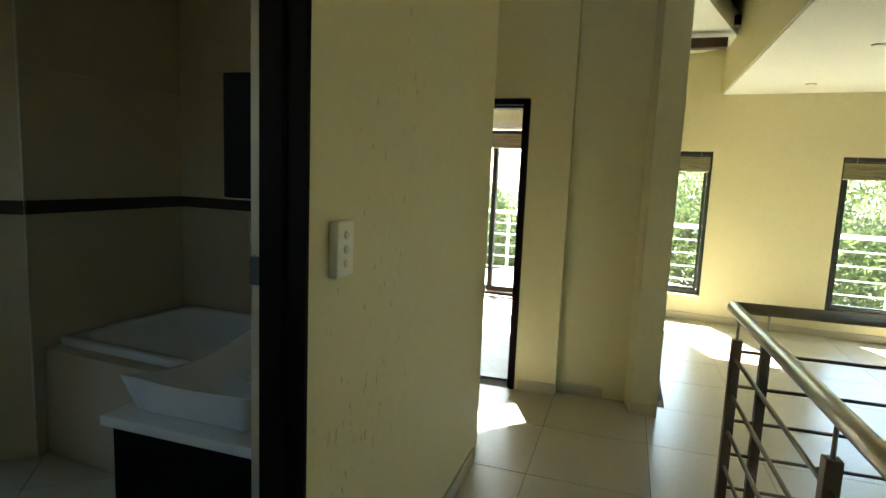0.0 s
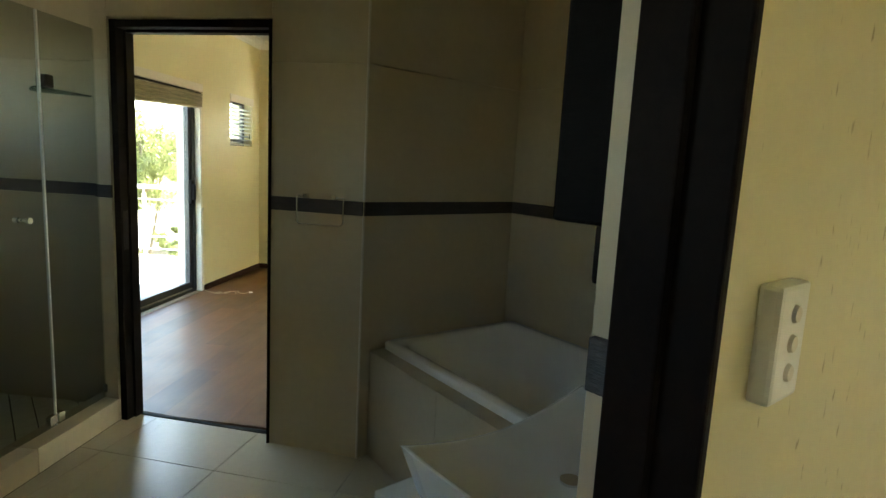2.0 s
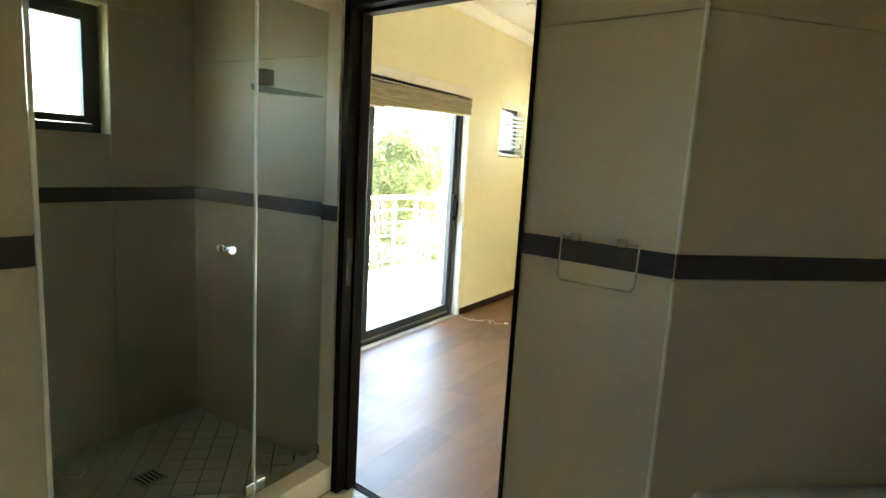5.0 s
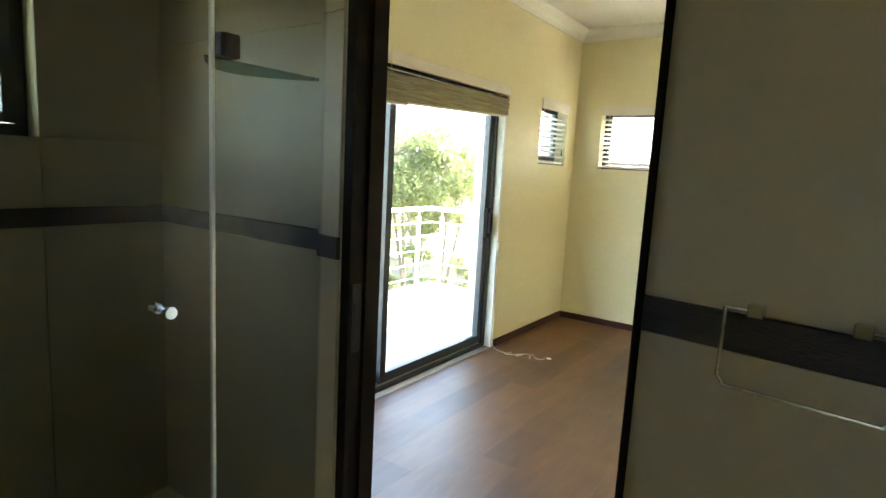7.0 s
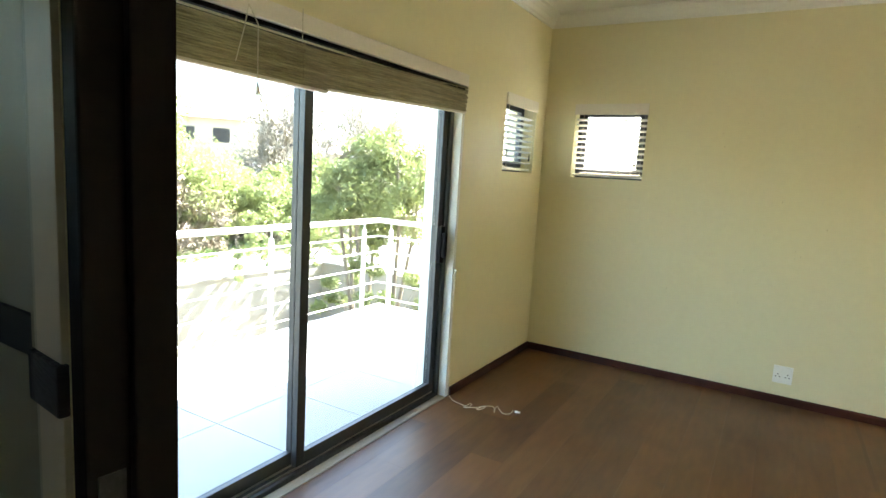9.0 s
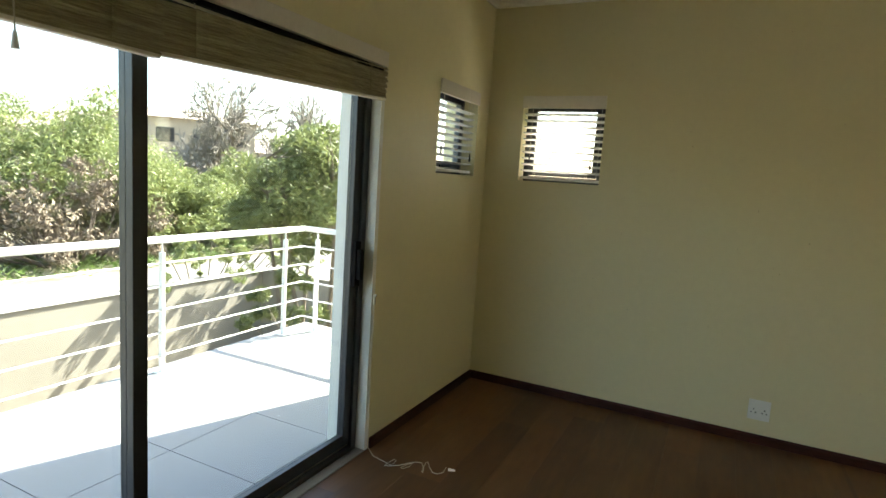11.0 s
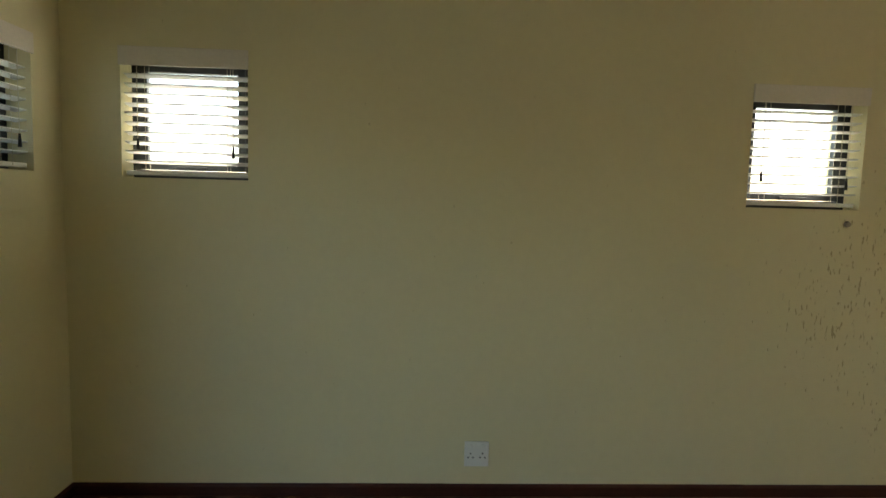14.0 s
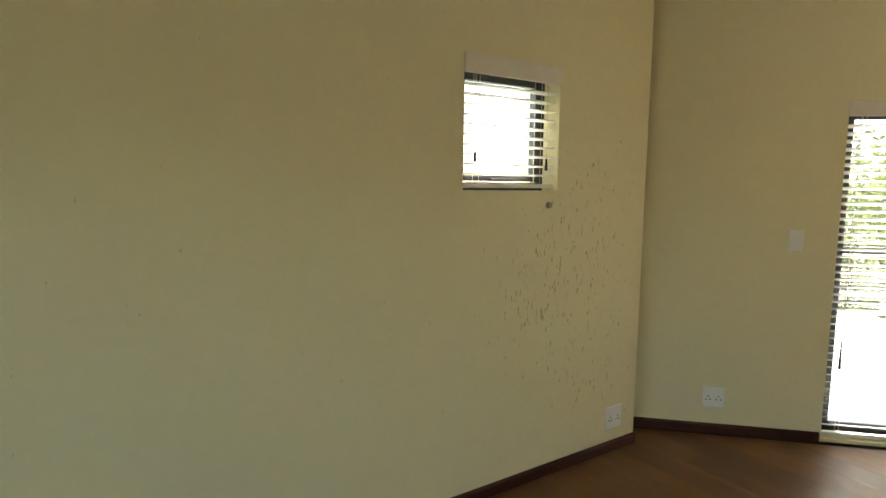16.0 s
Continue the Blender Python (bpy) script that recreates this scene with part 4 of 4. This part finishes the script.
part("plate", box(-0.041, 0.041, 0.0, 0.026, -0.068, 0.068, 0.006), M_WHITE, tsw)
for z in (-0.034, 0.0, 0.034):
    part("rocker", rod(bmesh.new(), (0, 0.024, z), (0, 0.030, z), 0.012, 14, 0.009), M_PELMET, tsw)

# ---- stair railing ----
K = Vector((2.57, 2.95, 0))
rail = thing("stair_railing", "brushed steel stair railing with square posts and thin rods", "railing", (0, 0, 0))
D1, D2 = Vector((-0.685, -0.728, 0)), Vector((0.72, -0.69, 0))
UP = Vector((0, 0, 1))
part("handrail", rod(bmesh.new(), K + UP * 0.95, K + D1 * 2.6 + UP * 0.95, 0.025, 20), M_STEEL, rail, "polished steel handrail", smooth=True)
part("handrail", rod(bmesh.new(), K + UP * 0.95, K + D2 * 2.8 + UP * 0.95, 0.025, 20), M_STEEL, rail, "brushed steel handrail", smooth=True)
part("elbow", bmesh.ops.create_uvsphere(bm := bmesh.new(), u_segments=16, v_segments=10, radius=0.0255, matrix=Matrix.Translation(K + UP * 0.95)) and bm, M_STEEL, rail, smooth=True)
for base, dr in [(K + D1 * 0.12, D1), (K + D1 * 1.17, D1), (K + D1 * 2.3, D1), (K + D2 * 0.14, D2), (K + D2 * 1.4, D2), (K + D2 * 2.6, D2)]:
    pm = Matrix.Translation(base) @ Matrix.Rotation(math.atan2(dr.y, dr.x), 4, "Z")
    po = part("post", box(-0.019, 0.019, -0.019, 0.019, 0.0, 0.84, 0.003, pm), M_DARKROD, rail, "dark square steel post")
    part("pin", rod(bmesh.new(), base + UP * 0.84, base + UP * 0.94, 0.006, 8), M_STEEL, po)
for i in range(5):
    z = 0.14 + 0.155 * i
    for dr, ln in ((D1, 2.6), (D2, 2.8)):
        part("rod", rod(bmesh.new(), K + dr * 0.05 + UP * z, K + dr * ln + UP * z, 0.0075, 8), M_DARKROD, rail)

# ---- balcony ----
BZ = -0.03
tagged(put(box(-4.66, -2.85, 3.6, 9.62, -0.35, BZ - 0.012), "balcony_slab", M_PGROUT), "concrete balcony slab", "balcony", kind="structure")
tagged(put(prism(bmesh.new(), [(1.95, 9.66), (3.35, 11.05), (6.5, 7.9), (5.1, 6.50)], -0.35, BZ - 0.012), "balcony_slab", M_PGROUT), "concrete balcony slab outside the oblique wall", "balcony", kind="structure")


def railing(name, runs, posts, label):
    e = thing(name, label, "railing")
    for a, b in runs:
        a, b = Vector((*a, 0)), Vector((*b, 0))
        part("handrail", rod(bmesh.new(), a + UP * 0.95, b + UP * 0.95, 0.026, 16), M_GALV, e, smooth=True)
        for z in (0.10, 0.27, 0.44, 0.61, 0.78):
            part("rod", rod(bmesh.new(), a + UP * z, b + UP * z, 0.0075, 8), M_GALV, e)
    for x, y in posts:
        p = part("post", box(x - 0.02, x + 0.02, y - 0.012, y + 0.012, BZ, 0.86, 0.003), M_GALV, e)
        part("pin", rod(bmesh.new(), (x, y, 0.86), (x, y, 0.94), 0.007, 8), M_GALV, p)
        part("foot_plate", box(x - 0.045, x + 0.045, y - 0.045, y + 0.045, BZ, BZ + 0.008, 0.002), M_GALV, p)
    return e


railing("balcony_railing", [((-4.52, 3.7), (-4.52, 9.40)), ((-4.52, 9.40), (-2.87, 9.40))], [(-4.52, 9.14), (-4.52, 7.87), (-4.52, 6.6), (-4.52, 5.33), (-4.36, 9.40), (-3.1, 9.40)], "pale painted steel balcony railing with five thin rods")
railing("balcony_railing", [((3.1, 10.75), (6.3, 7.55))], [(3.3, 10.55), (4.3, 9.55), (5.2, 8.65), (6.2, 7.65)], "pale painted steel railing of the second balcony")
railing("balcony_railing", [((6.0, 6.9), (9.6, 2.6))], [(6.2, 6.66), (7.0, 5.7), (7.8, 4.75), (8.6, 3.8), (9.4, 2.85)], "pale painted steel railing outside the landing windows")
tagged(put(prism(bmesh.new(), [(5.0, 6.7), (6.2, 7.5), (9.9, 2.7), (8.5, 2.2)], -0.35, BZ - 0.004), "balcony_slab", M_PAVE), "pale tiled balcony outside the landing", "balcony", kind="structure")
tagged(put(box(-4.66, 9.0, -2.2, 11.0, -3.0, -0.36), "house_base", M_OUT), "rendered ground storey below the rooms", "wall", kind="structure")

# ---- garden, street and far things ----
GZ = -3.0
tagged(put(box(-400, 400, -400, 400, GZ - 0.5, GZ), "ground", M_GROUND), "dry sandy garden ground reaching the horizon", "ground", kind="structure")
tagged(put(box(-21.5, -15.0, -120, 160, GZ + 0.004, GZ + 0.02), "road", M_ROAD), "pale sunlit concrete street", "road", kind="structure")
gw = tagged(put(box(-11.75, -11.55, -25, 16.4, GZ, -1.22, 0.01), "garden_wall", M_GWALL), "grey rendered garden boundary wall", "garden wall", kind="structure")
part("coping", box(-11.79, -11.51, -25, 16.44, -1.22, -1.17, 0.01), M_GWALL, gw)
gw2 = tagged(put(box(-11.55, 6.0, 16.2, 16.4, GZ, -1.22, 0.01), "garden_wall", M_GWALL), "grey rendered garden wall in shade", "garden wall", kind="structure")
part("coping", box(-11.5, 6.0, 16.16, 16.44, -1.22, -1.17, 0.01), M_GWALL, gw2)


def leaf_cloud(name, centres, per, size, material, parent, rng, flat=0.5, aspect=2.2):
    """Many small leaf blades scattered about the given centres (x, y, z, radius)."""
    c = np.repeat(np.array(centres, float), per, axis=0)
    n = len(c)
    unit = lambda w: w / (np.linalg.norm(w, axis=1, keepdims=True) + 1e-9)
    p = c[:, :3] + unit(rng.normal(size=(n, 3))) * (c[:, 3] * rng.uniform(0.25, 1.0, n) ** 0.5)[:, None] * (1, 1, 0.8)
    a = unit(rng.normal(size=(n, 3)))
    b = unit(np.cross(a, rng.normal(size=(n, 3))))
    s = (size * rng.uniform(0.6, 1.4, n))[:, None] * 0.5
    vs = np.stack([p - a * s * aspect, p + b * s, p + a * s * aspect, p - b * s], axis=1).reshape(-1, 3)
    fs = np.arange(4 * n).reshape(-1, 4)
    me = bpy.data.meshes.new(name)
    me.from_pydata(vs.tolist(), [], fs.tolist())
    me.materials.append(material)
    ob = new(name, me)
    ob.parent = parent
    return ob


def limbs(bm, base, direction, length, radius, depth, rng, tips, taper=0.6):
    """Tapered, forking branches; their ends are gathered in tips."""
    end = base + direction * length
    mid = base + direction * length * 0.5 + Vector(rng.normal(scale=length * 0.05, size=3))
    rod(bm, base, mid, radius, 6, radius * 0.85)
    rod(bm, mid, end, radius * 0.85, 6, radius * 0.65)
    tips.append((end, depth))
    if depth == 0:
        return
    for _ in range(3 if depth > 1 else 3):
        d = (direction + Vector(rng.normal(scale=0.55, size=3)) + Vector((0, 0, 0.12))).normalized()
        limbs(bm, end if rng.random() < 0.7 else mid, d, length * rng.uniform(0.6, 0.85), radius * taper, depth - 1, rng, tips, taper)


def tree(label, x, y, height, spread, leafmat, seed, depth=4, per=26, leaf=0.09, trunk=0.14, stems=1, bare=False):
    rng = np.random.default_rng(seed)
    e = thing("tree", label, "tree", (x, y, GZ))
    bm, tips = bmesh.new(), []
    for k in range(stems):
        lean = Vector((rng.normal(scale=0.22), rng.normal(scale=0.22), 1)).normalized()
        limbs(bm, Vector((rng.normal(scale=0.1), rng.normal(scale=0.1), 0)), lean, height * 0.30, trunk * (1 if stems == 1 else 0.7), depth, rng, tips, 0.80 if bare else 0.6)
    top = max(t.z for t, _ in tips)
    wide = max(math.hypot(t.x, t.y) for t, _ in tips)
    kz, kx = height * 0.93 / top, spread / wide
    for v in bm.verts:
        v.co = Vector((v.co.x * (1 + (kx - 1) * min(1, v.co.z / top * 2)), v.co.y * (1 + (kx - 1) * min(1, v.co.z / top * 2)), v.co.z * kz))
    part("trunk", bm, M_TWIG if bare else M_BARK, e, "bare branching trunk and limbs")
    if not bare:
        cs = [(t.x * kx, t.y * kx, t.z * kz, height * rng.uniform(0.05, 0.10)) for t, d in tips if d <= 1 and t.z * kz > 0.56 * height]
        tagged(leaf_cloud("crown", cs, per, leaf, leafmat, e, rng), "loose crown of small leaves with gaps", kind="stuff")
    return e


def garden_tree(label, x, y, height, spread, material, seed):
    """A small tree of several crooked stems that carry an airy, ragged crown."""
    rng = np.random.default_rng(seed)
    e = thing("tree", label, "tree", (x, y, GZ))
    bm, heads, cs = bmesh.new(), [], []
    for k in range(6):
        a = k * math.tau / 6 + rng.uniform(-0.4, 0.4)
        p0 = Vector((0.12 * math.cos(a), 0.12 * math.sin(a), 0))
        p1 = Vector((spread * 0.30 * math.cos(a + 0.3), spread * 0.30 * math.sin(a + 0.3), height * rng.uniform(0.36, 0.44)))
        p2 = Vector((spread * 0.50 * math.cos(a), spread * 0.50 * math.sin(a), height * rng.uniform(0.64, 0.74)))
        p3 = Vector((spread * 0.55 * math.cos(a - 0.2), spread * 0.55 * math.sin(a - 0.2), height * rng.uniform(0.86, 0.95)))
        for p, q, r, r2 in ((p0, p1, 0.055, 0.038), (p1, p2, 0.038, 0.022), (p2, p3, 0.022, 0.008)):
            rod(bm, p, q, r, 7, r2)
        heads += [p1, p2, (p2 + p3) / 2, p3]
    for _ in range(105):
        v = Vector(rng.normal(size=3)).normalized() * rng.uniform(0.35, 1.0)
        c = Vector((v.x * spread, v.y * spread, height * 0.80 + v.z * height * 0.17))
        h = min(heads, key=lambda w: (w - c).length + (0.6 if w.z > c.z else 0.0))
        rod(bm, h, c, 0.011, 5, 0.004)
        cs.append((c.x, c.y, c.z, rng.uniform(0.13, 0.30)))
    for _ in range(22):
        a, z = rng.uniform(0, math.tau), rng.uniform(0.42, 0.64)
        c = Vector((math.cos(a) * spread * 0.75, math.sin(a) * spread * 0.75, height * z))
        rod(bm, min(heads, key=lambda w: (w - c).length), c, 0.009, 5, 0.003)
        cs.append((c.x, c.y, c.z, rng.uniform(0.08, 0.18)))
    part("trunk", bm, M_BARK, e, "several crooked brown stems")
    tagged(leaf_cloud("crown", cs, 210, 0.024, material, e, rng, aspect=3.6), "airy crown of small olive leaves with gaps", kind="stuff")
    return e


garden_tree("olive-green garden tree with several stems and an airy crown", -5.95, 11.25, 5.2, 1.12, M_LEAF2, 3)
tree("bare winter tree with fine branches behind the shrubs", -31.3, 34.0, 11.9, 5.6, M_LEAF, 5, 6, 0, 0.1, 0.22, 3, True)
tree("bare winter tree with fine branches", -25.9, 34.0, 10.9, 5.0, M_LEAF, 6, 6, 0, 0.1, 0.20, 3, True)


def shrub(label, x, y, rx, ry, h, material, seed, clumps=60, per=150, leaf=0.14, twigs=60):
    rng = np.random.default_rng(seed)
    e = thing("shrub", label, "shrub", (x, y, GZ))
    cs = []
    for _ in range(clumps):
        a, q = rng.uniform(0, math.tau), rng.uniform(0, 1) ** 0.5
        px, py = q * math.cos(a) * rx, q * math.sin(a) * ry
        top = h * (1 - 0.55 * q * q) * rng.uniform(0.75, 1.08)
        cs.append((px, py, rng.uniform(0.25, 1.0) * top, h * rng.uniform(0.10, 0.19)))
    bm = bmesh.new()
    for cx, cy, cz, r in cs[:twigs]:
        rod(bm, (cx * 0.3, cy * 0.3, 0), (cx * 0.7, cy * 0.7, cz * 0.55), 0.05, 5, 0.03)
        rod(bm, (cx * 0.7, cy * 0.7, cz * 0.55), (cx, cy, cz + r), 0.03, 5, 0.008)
    part("stems", bm, M_BARK, e)
    tagged(leaf_cloud("foliage", cs, int(per * 1.5), leaf * 0.75, material, e, rng, aspect=3.0), "dense feathery foliage", kind="stuff")
    return e


shrub("large bright green feathery acacia shrub across the street", -27.0, 27.5, 5.0, 5.0, 4.6, M_LEAF, 11, 130, 260, 0.095)
shrub("large green feathery acacia shrub across the street", -28.5, 21.5, 4.5, 5.5, 7.6, M_LEAF, 12, 140, 280, 0.095)
shrub("dry brown twiggy bush at the foot of the shrubs", -24.4, 19.0, 1.6, 4.5, 4.4, M_BRUSH, 13, 60, 120, 0.10)
shrub("green shrub further along the street", -29.0, 35.0, 5.0, 5.0, 5.6, M_LEAF, 14, 90, 170, 0.14)
shrub("green shrub beyond the street", -29.5, 8.0, 5.0, 6.0, 6.8, M_LEAF, 15, 90, 150, 0.15)
shrub("shrub mass outside the landing windows", 17.0, 12.0, 5.0, 6.0, 7.0, M_LEAF2, 16, 120, 330, 0.085)
shrub("shrub mass outside the landing windows", 18.0, 20.0, 5.0, 5.0, 6.0, M_LEAF2, 17, 110, 300, 0.085)
shrub("shrub mass beyond the second balcony", 11.0, 21.0, 4.0, 4.0, 4.7, M_LEAF2, 18, 100, 300, 0.085)


def overhang(label, x, y, material, seed):
    """An acacia rooted behind the garden wall whose drooping sprays hang over it."""
    rng = np.random.default_rng(seed)
    e = thing("shrub", label, "shrub", (x, y, GZ))
    bm, cs = bmesh.new(), []
    for k in range(12):
        py = -2.6 + 5.6 * k / 11 + rng.uniform(-0.2, 0.2)
        p1 = Vector((0.25, py * 0.45, 1.6))
        p2 = Vector((rng.uniform(0.75, 1.0), py * 0.85, rng.uniform(2.4, 2.9)))
        rod(bm, (rng.uniform(-0.2, 0.0), py * 0.35, 0), p1, 0.05, 6, 0.035)
        rod(bm, p1, p2, 0.018, 6, 0.008)
        for _ in range(3):
            p3 = p2 + Vector((rng.uniform(0.1, 0.75), rng.uniform(-0.35, 0.35), rng.uniform(-0.9, 0.5)))
            rod(bm, p2, p3, 0.012, 5, 0.003)
            for f in (0.45, 0.75, 1.0):
                q = p2.lerp(p3, f)
                cs.append((q.x, q.y, q.z, rng.uniform(0.06, 0.13)))
    part("stems", bm, M_BARK, e, "thin crooked brown stems")
    tagged(leaf_cloud("foliage", cs, 85, 0.024, material, e, rng, aspect=3.4), "drooping feathery sprays with gaps", kind="stuff")
    return e


overhang("feathery green acacia hanging over the grey garden wall", -12.15, 15.2, M_LEAF, 31)
rngg = np.random.default_rng(21)
grass = leaf_cloud("grass", [(rngg.uniform(-25.5, -22), rngg.uniform(14, 34), GZ + 0.02, 0.5) for _ in range(150)], 60, 0.05, M_GRASS, None, rngg, aspect=4)
tagged(grass, "patchy green verge grass beyond the street", "grass", kind="stuff")


def far_house(x, y, rz, w, d, h, roof_h, label):
    e = thing("house", label, "house", (x, y, GZ), rz)
    part("wall", box(-w / 2, w / 2, -d / 2, d / 2, 0, h), M_HOUSE, e)
    bm = bmesh.new()
    o = 0.5
    v = [bm.verts.new(p) for p in [(-w / 2 - o, -d / 2 - o, h), (w / 2 + o, -d / 2 - o, h), (w / 2 + o, d / 2 + o, h), (-w / 2 - o, d / 2 + o, h), (-w / 4, 0, h + roof_h), (w / 4, 0, h + roof_h)]]
    for f in [(0, 1, 5, 4), (1, 2, 5), (2, 3, 4, 5), (3, 0, 4), (3, 2, 1, 0)]:
        bm.faces.new([v[i] for i in f])
    part("roof", bm, M_ROOF, e)
    for i in range(4):
        cx = -w / 2 + w * (i + 0.5) / 4
        wn_ = part("window", box(cx - 0.8, cx + 0.8, -d / 2 - 0.03, -d / 2 + 0.1, h - 2.3, h - 0.9, 0.02), M_ALU, e)
        part("pane", box(cx - 0.7, cx + 0.7, -d / 2 - 0.045, -d / 2 - 0.03, h - 2.2, h - 1.0), M_DARK, wn_)
    return e


far_house(-52, 47, 48, 13, 10, 8.4, 1.2, "far cream house with a low tiled roof behind the shrubs")
far_house(-34, 33.5, 48, 8, 7, 3.0, 1.3, "far low house with a pale tiled roof")
far_house(-85, 60, 50, 30, 14, 7.5, 3.0, "distant house with a pale hipped roof")
far_house(-75, 90, 40, 30, 14, 6.5, 2.5, "distant cream house beyond the trees")


# ---- loose cord on the floor ----
cord = thing("blind_cord", "loose tangle of thin pale blind cord on the floor", "cord", (0, 0, 0))
rc = random.Random(4)
pts = [(-2.58, 7.66, 0.84), (-2.585, 7.665, 0.4), (-2.58, 7.67, 0.02), (-2.52, 7.63, 0.006)]
for k in range(26):
    a = k * 0.8
    pts.append((-2.42 + k * 0.011 + 0.035 * math.cos(a), 7.60 + k * 0.004 + 0.05 * math.sin(a * 1.3), 0.006 + 0.003 * (k % 3)))
pipe(pts, 0.0022, "string", M_CORD, cord, 2)
part("cord_end", rod(bmesh.new(), (-2.11, 7.72, 0.010), (-2.075, 7.73, 0.010), 0.009, 8, 0.005), M_WHITE, cord)
hook = thing("cord_hook", "small metal cord cleat on the door reveal", "hook", (-2.598, 7.676, 0.85))
part("cleat", solid(box(0.0, 0.012, -0.006, 0.006, -0.03, 0.03, 0.003), 0.010, 0.02, -0.005, 0.005, 0.018, 0.03, 0.002), M_STEEL, hook)


# ---- pieces: planks and tiles ----
def clip(poly, half):
    """The plan outline poly cut by the half plane (a, b, c): a x + b y <= c."""
    a, b, c = half
    out = []
    for p, q in zip(poly, poly[1:] + poly[:1]):
        fp, fq = a * p[0] + b * p[1] - c, a * q[0] + b * q[1] - c
        if fp <= 0:
            out.append(p)
        if fp * fq < 0:
            t = fp / (fp - fq)
            out.append((p[0] + (q[0] - p[0]) * t, p[1] + (q[1] - p[1]) * t))
    return out


def halves(convex):
    """The half planes of a convex outline that runs anticlockwise."""
    return [((q[1] - p[1]), -(q[0] - p[0]), (q[1] - p[1]) * p[0] - (q[0] - p[0]) * p[1]) for p, q in zip(convex, convex[1:] + convex[:1])]


def pieces(parent, name, material, zones, u0, v0, du, dv, ang, gap, z0, z1, shift=0.0):
    """Floor pieces du by dv on a grid turned by ang, cut to the convex zones."""
    ca, sa = math.cos(radians(ang)), math.sin(radians(ang))
    n = 0
    for zone in zones:
        hs = halves(zone)
        us = [p[0] * ca + p[1] * sa for p in zone]
        vs = [-p[0] * sa + p[1] * ca for p in zone]
        for j in range(math.floor((min(vs) - v0) / dv), math.ceil((max(vs) - v0) / dv)):
            off = (j * shift) % 1.0 * du
            for i in range(math.floor((min(us) - u0 - off) / du), math.ceil((max(us) - u0 - off) / du)):
                a, b, c, d = u0 + off + i * du + gap, u0 + off + (i + 1) * du - gap, v0 + j * dv + gap, v0 + (j + 1) * dv - gap
                poly = [(u * ca - v * sa, u * sa + v * ca) for u, v in ((a, c), (b, c), (b, d), (a, d))]
                for h in hs:
                    poly = clip(poly, h)
                    if len(poly) < 3:
                        break
                if len(poly) < 3:
                    continue
                put(prism(bmesh.new(), poly, z0, z1), name, material, parent)
                n += 1
    return n


pieces(bpy.data.objects["floor"], "plank", M_PLANK,
       [[(-2.595, 4.94), (-1.46, 4.883), (-0.65, 4.792), (-0.2, 4.73), (-0.2, 9.095), (-2.595, 9.095)], [(-0.2, 5.2), (1.9, 5.35), (1.9, 9.095), (-0.2, 9.095)], [(1.9, 5.45), (3.3, 4.1), (4.9, 6.35), (1.9, 9.40)]],
       5.1, -0.4, 1.38, 0.192, 90, 0.00025, -0.012, 0.0, 0.37)
pieces(bpy.data.objects["floor_bath"], "floor_tile", M_FTILE,
       [[(-1.50, 3.6), (-1.27, 3.6), (-1.27, 4.842), (-1.50, 4.868)], [(-1.268, 1.0), sd(1.3, 1.50), sd(2.6, 1.50), sd(3.2, 2.4), (-0.06, 4.66), (-0.64, 4.772), (-1.268, 4.842)], [sd(1.3, 1.50), sd(1.3, HALL_D), sd(2.3, HALL_D), sd(2.3, 1.50)][::-1]],
       -1.872, 3.676, 0.602, 0.602, -6.5, 0.0022, -0.006, 0.0)
pieces(bpy.data.objects["floor_shower"], "mosaic_tile", M_SHTILE, [[(-2.588, 3.604), (-1.658, 3.604), (-1.658, 4.862), (-2.588, 4.885)]], 0, 0, 0.098, 0.098, 45, 0.0035, 0.035, 0.044)
LJ = 0.588
pieces(bpy.data.objects["floor_landing"], "floor_tile", M_FTILE,
       [[sd(-0.6, HALL_D - 0.001), sd(-0.6, -3.0), sd(5.12, -3.0), sd(5.12, HALL_D - 0.001)], [sd(5.12, -3.0), sd(7.9, -3.0), sd(7.9, 0.4), sd(5.12, 0.4)], [sd(3.94, HALL_D), sd(5.04, HALL_D), sd(5.04, 3.0), sd(4.2, 3.2)]],
       5.56 / R2 - 8 * LJ, 0.74 / R2 - 8 * LJ, LJ, LJ, 45, 0.002, -0.006, 0.0)
pieces([o for o in bpy.data.objects if o.name == "balcony_slab"][0], "paving_tile", M_PAVE, [[(-4.655, 3.62), (-2.855, 3.62), (-2.855, 9.615), (-4.655, 9.615)]], -2.88 - 0.61 * 4, 6.53 - 0.605 * 8, 0.61, 0.605, 0, 0.0025, BZ - 0.012, BZ)
pieces([o for o in bpy.data.objects if o.name == "balcony_slab.001"][0], "paving_tile", M_PAVE, [[(1.95, 9.66), (5.1, 6.50), (6.5, 7.9), (3.35, 11.05)]], 0, 0, 0.605, 0.605, -45, 0.0025, BZ - 0.012, BZ)
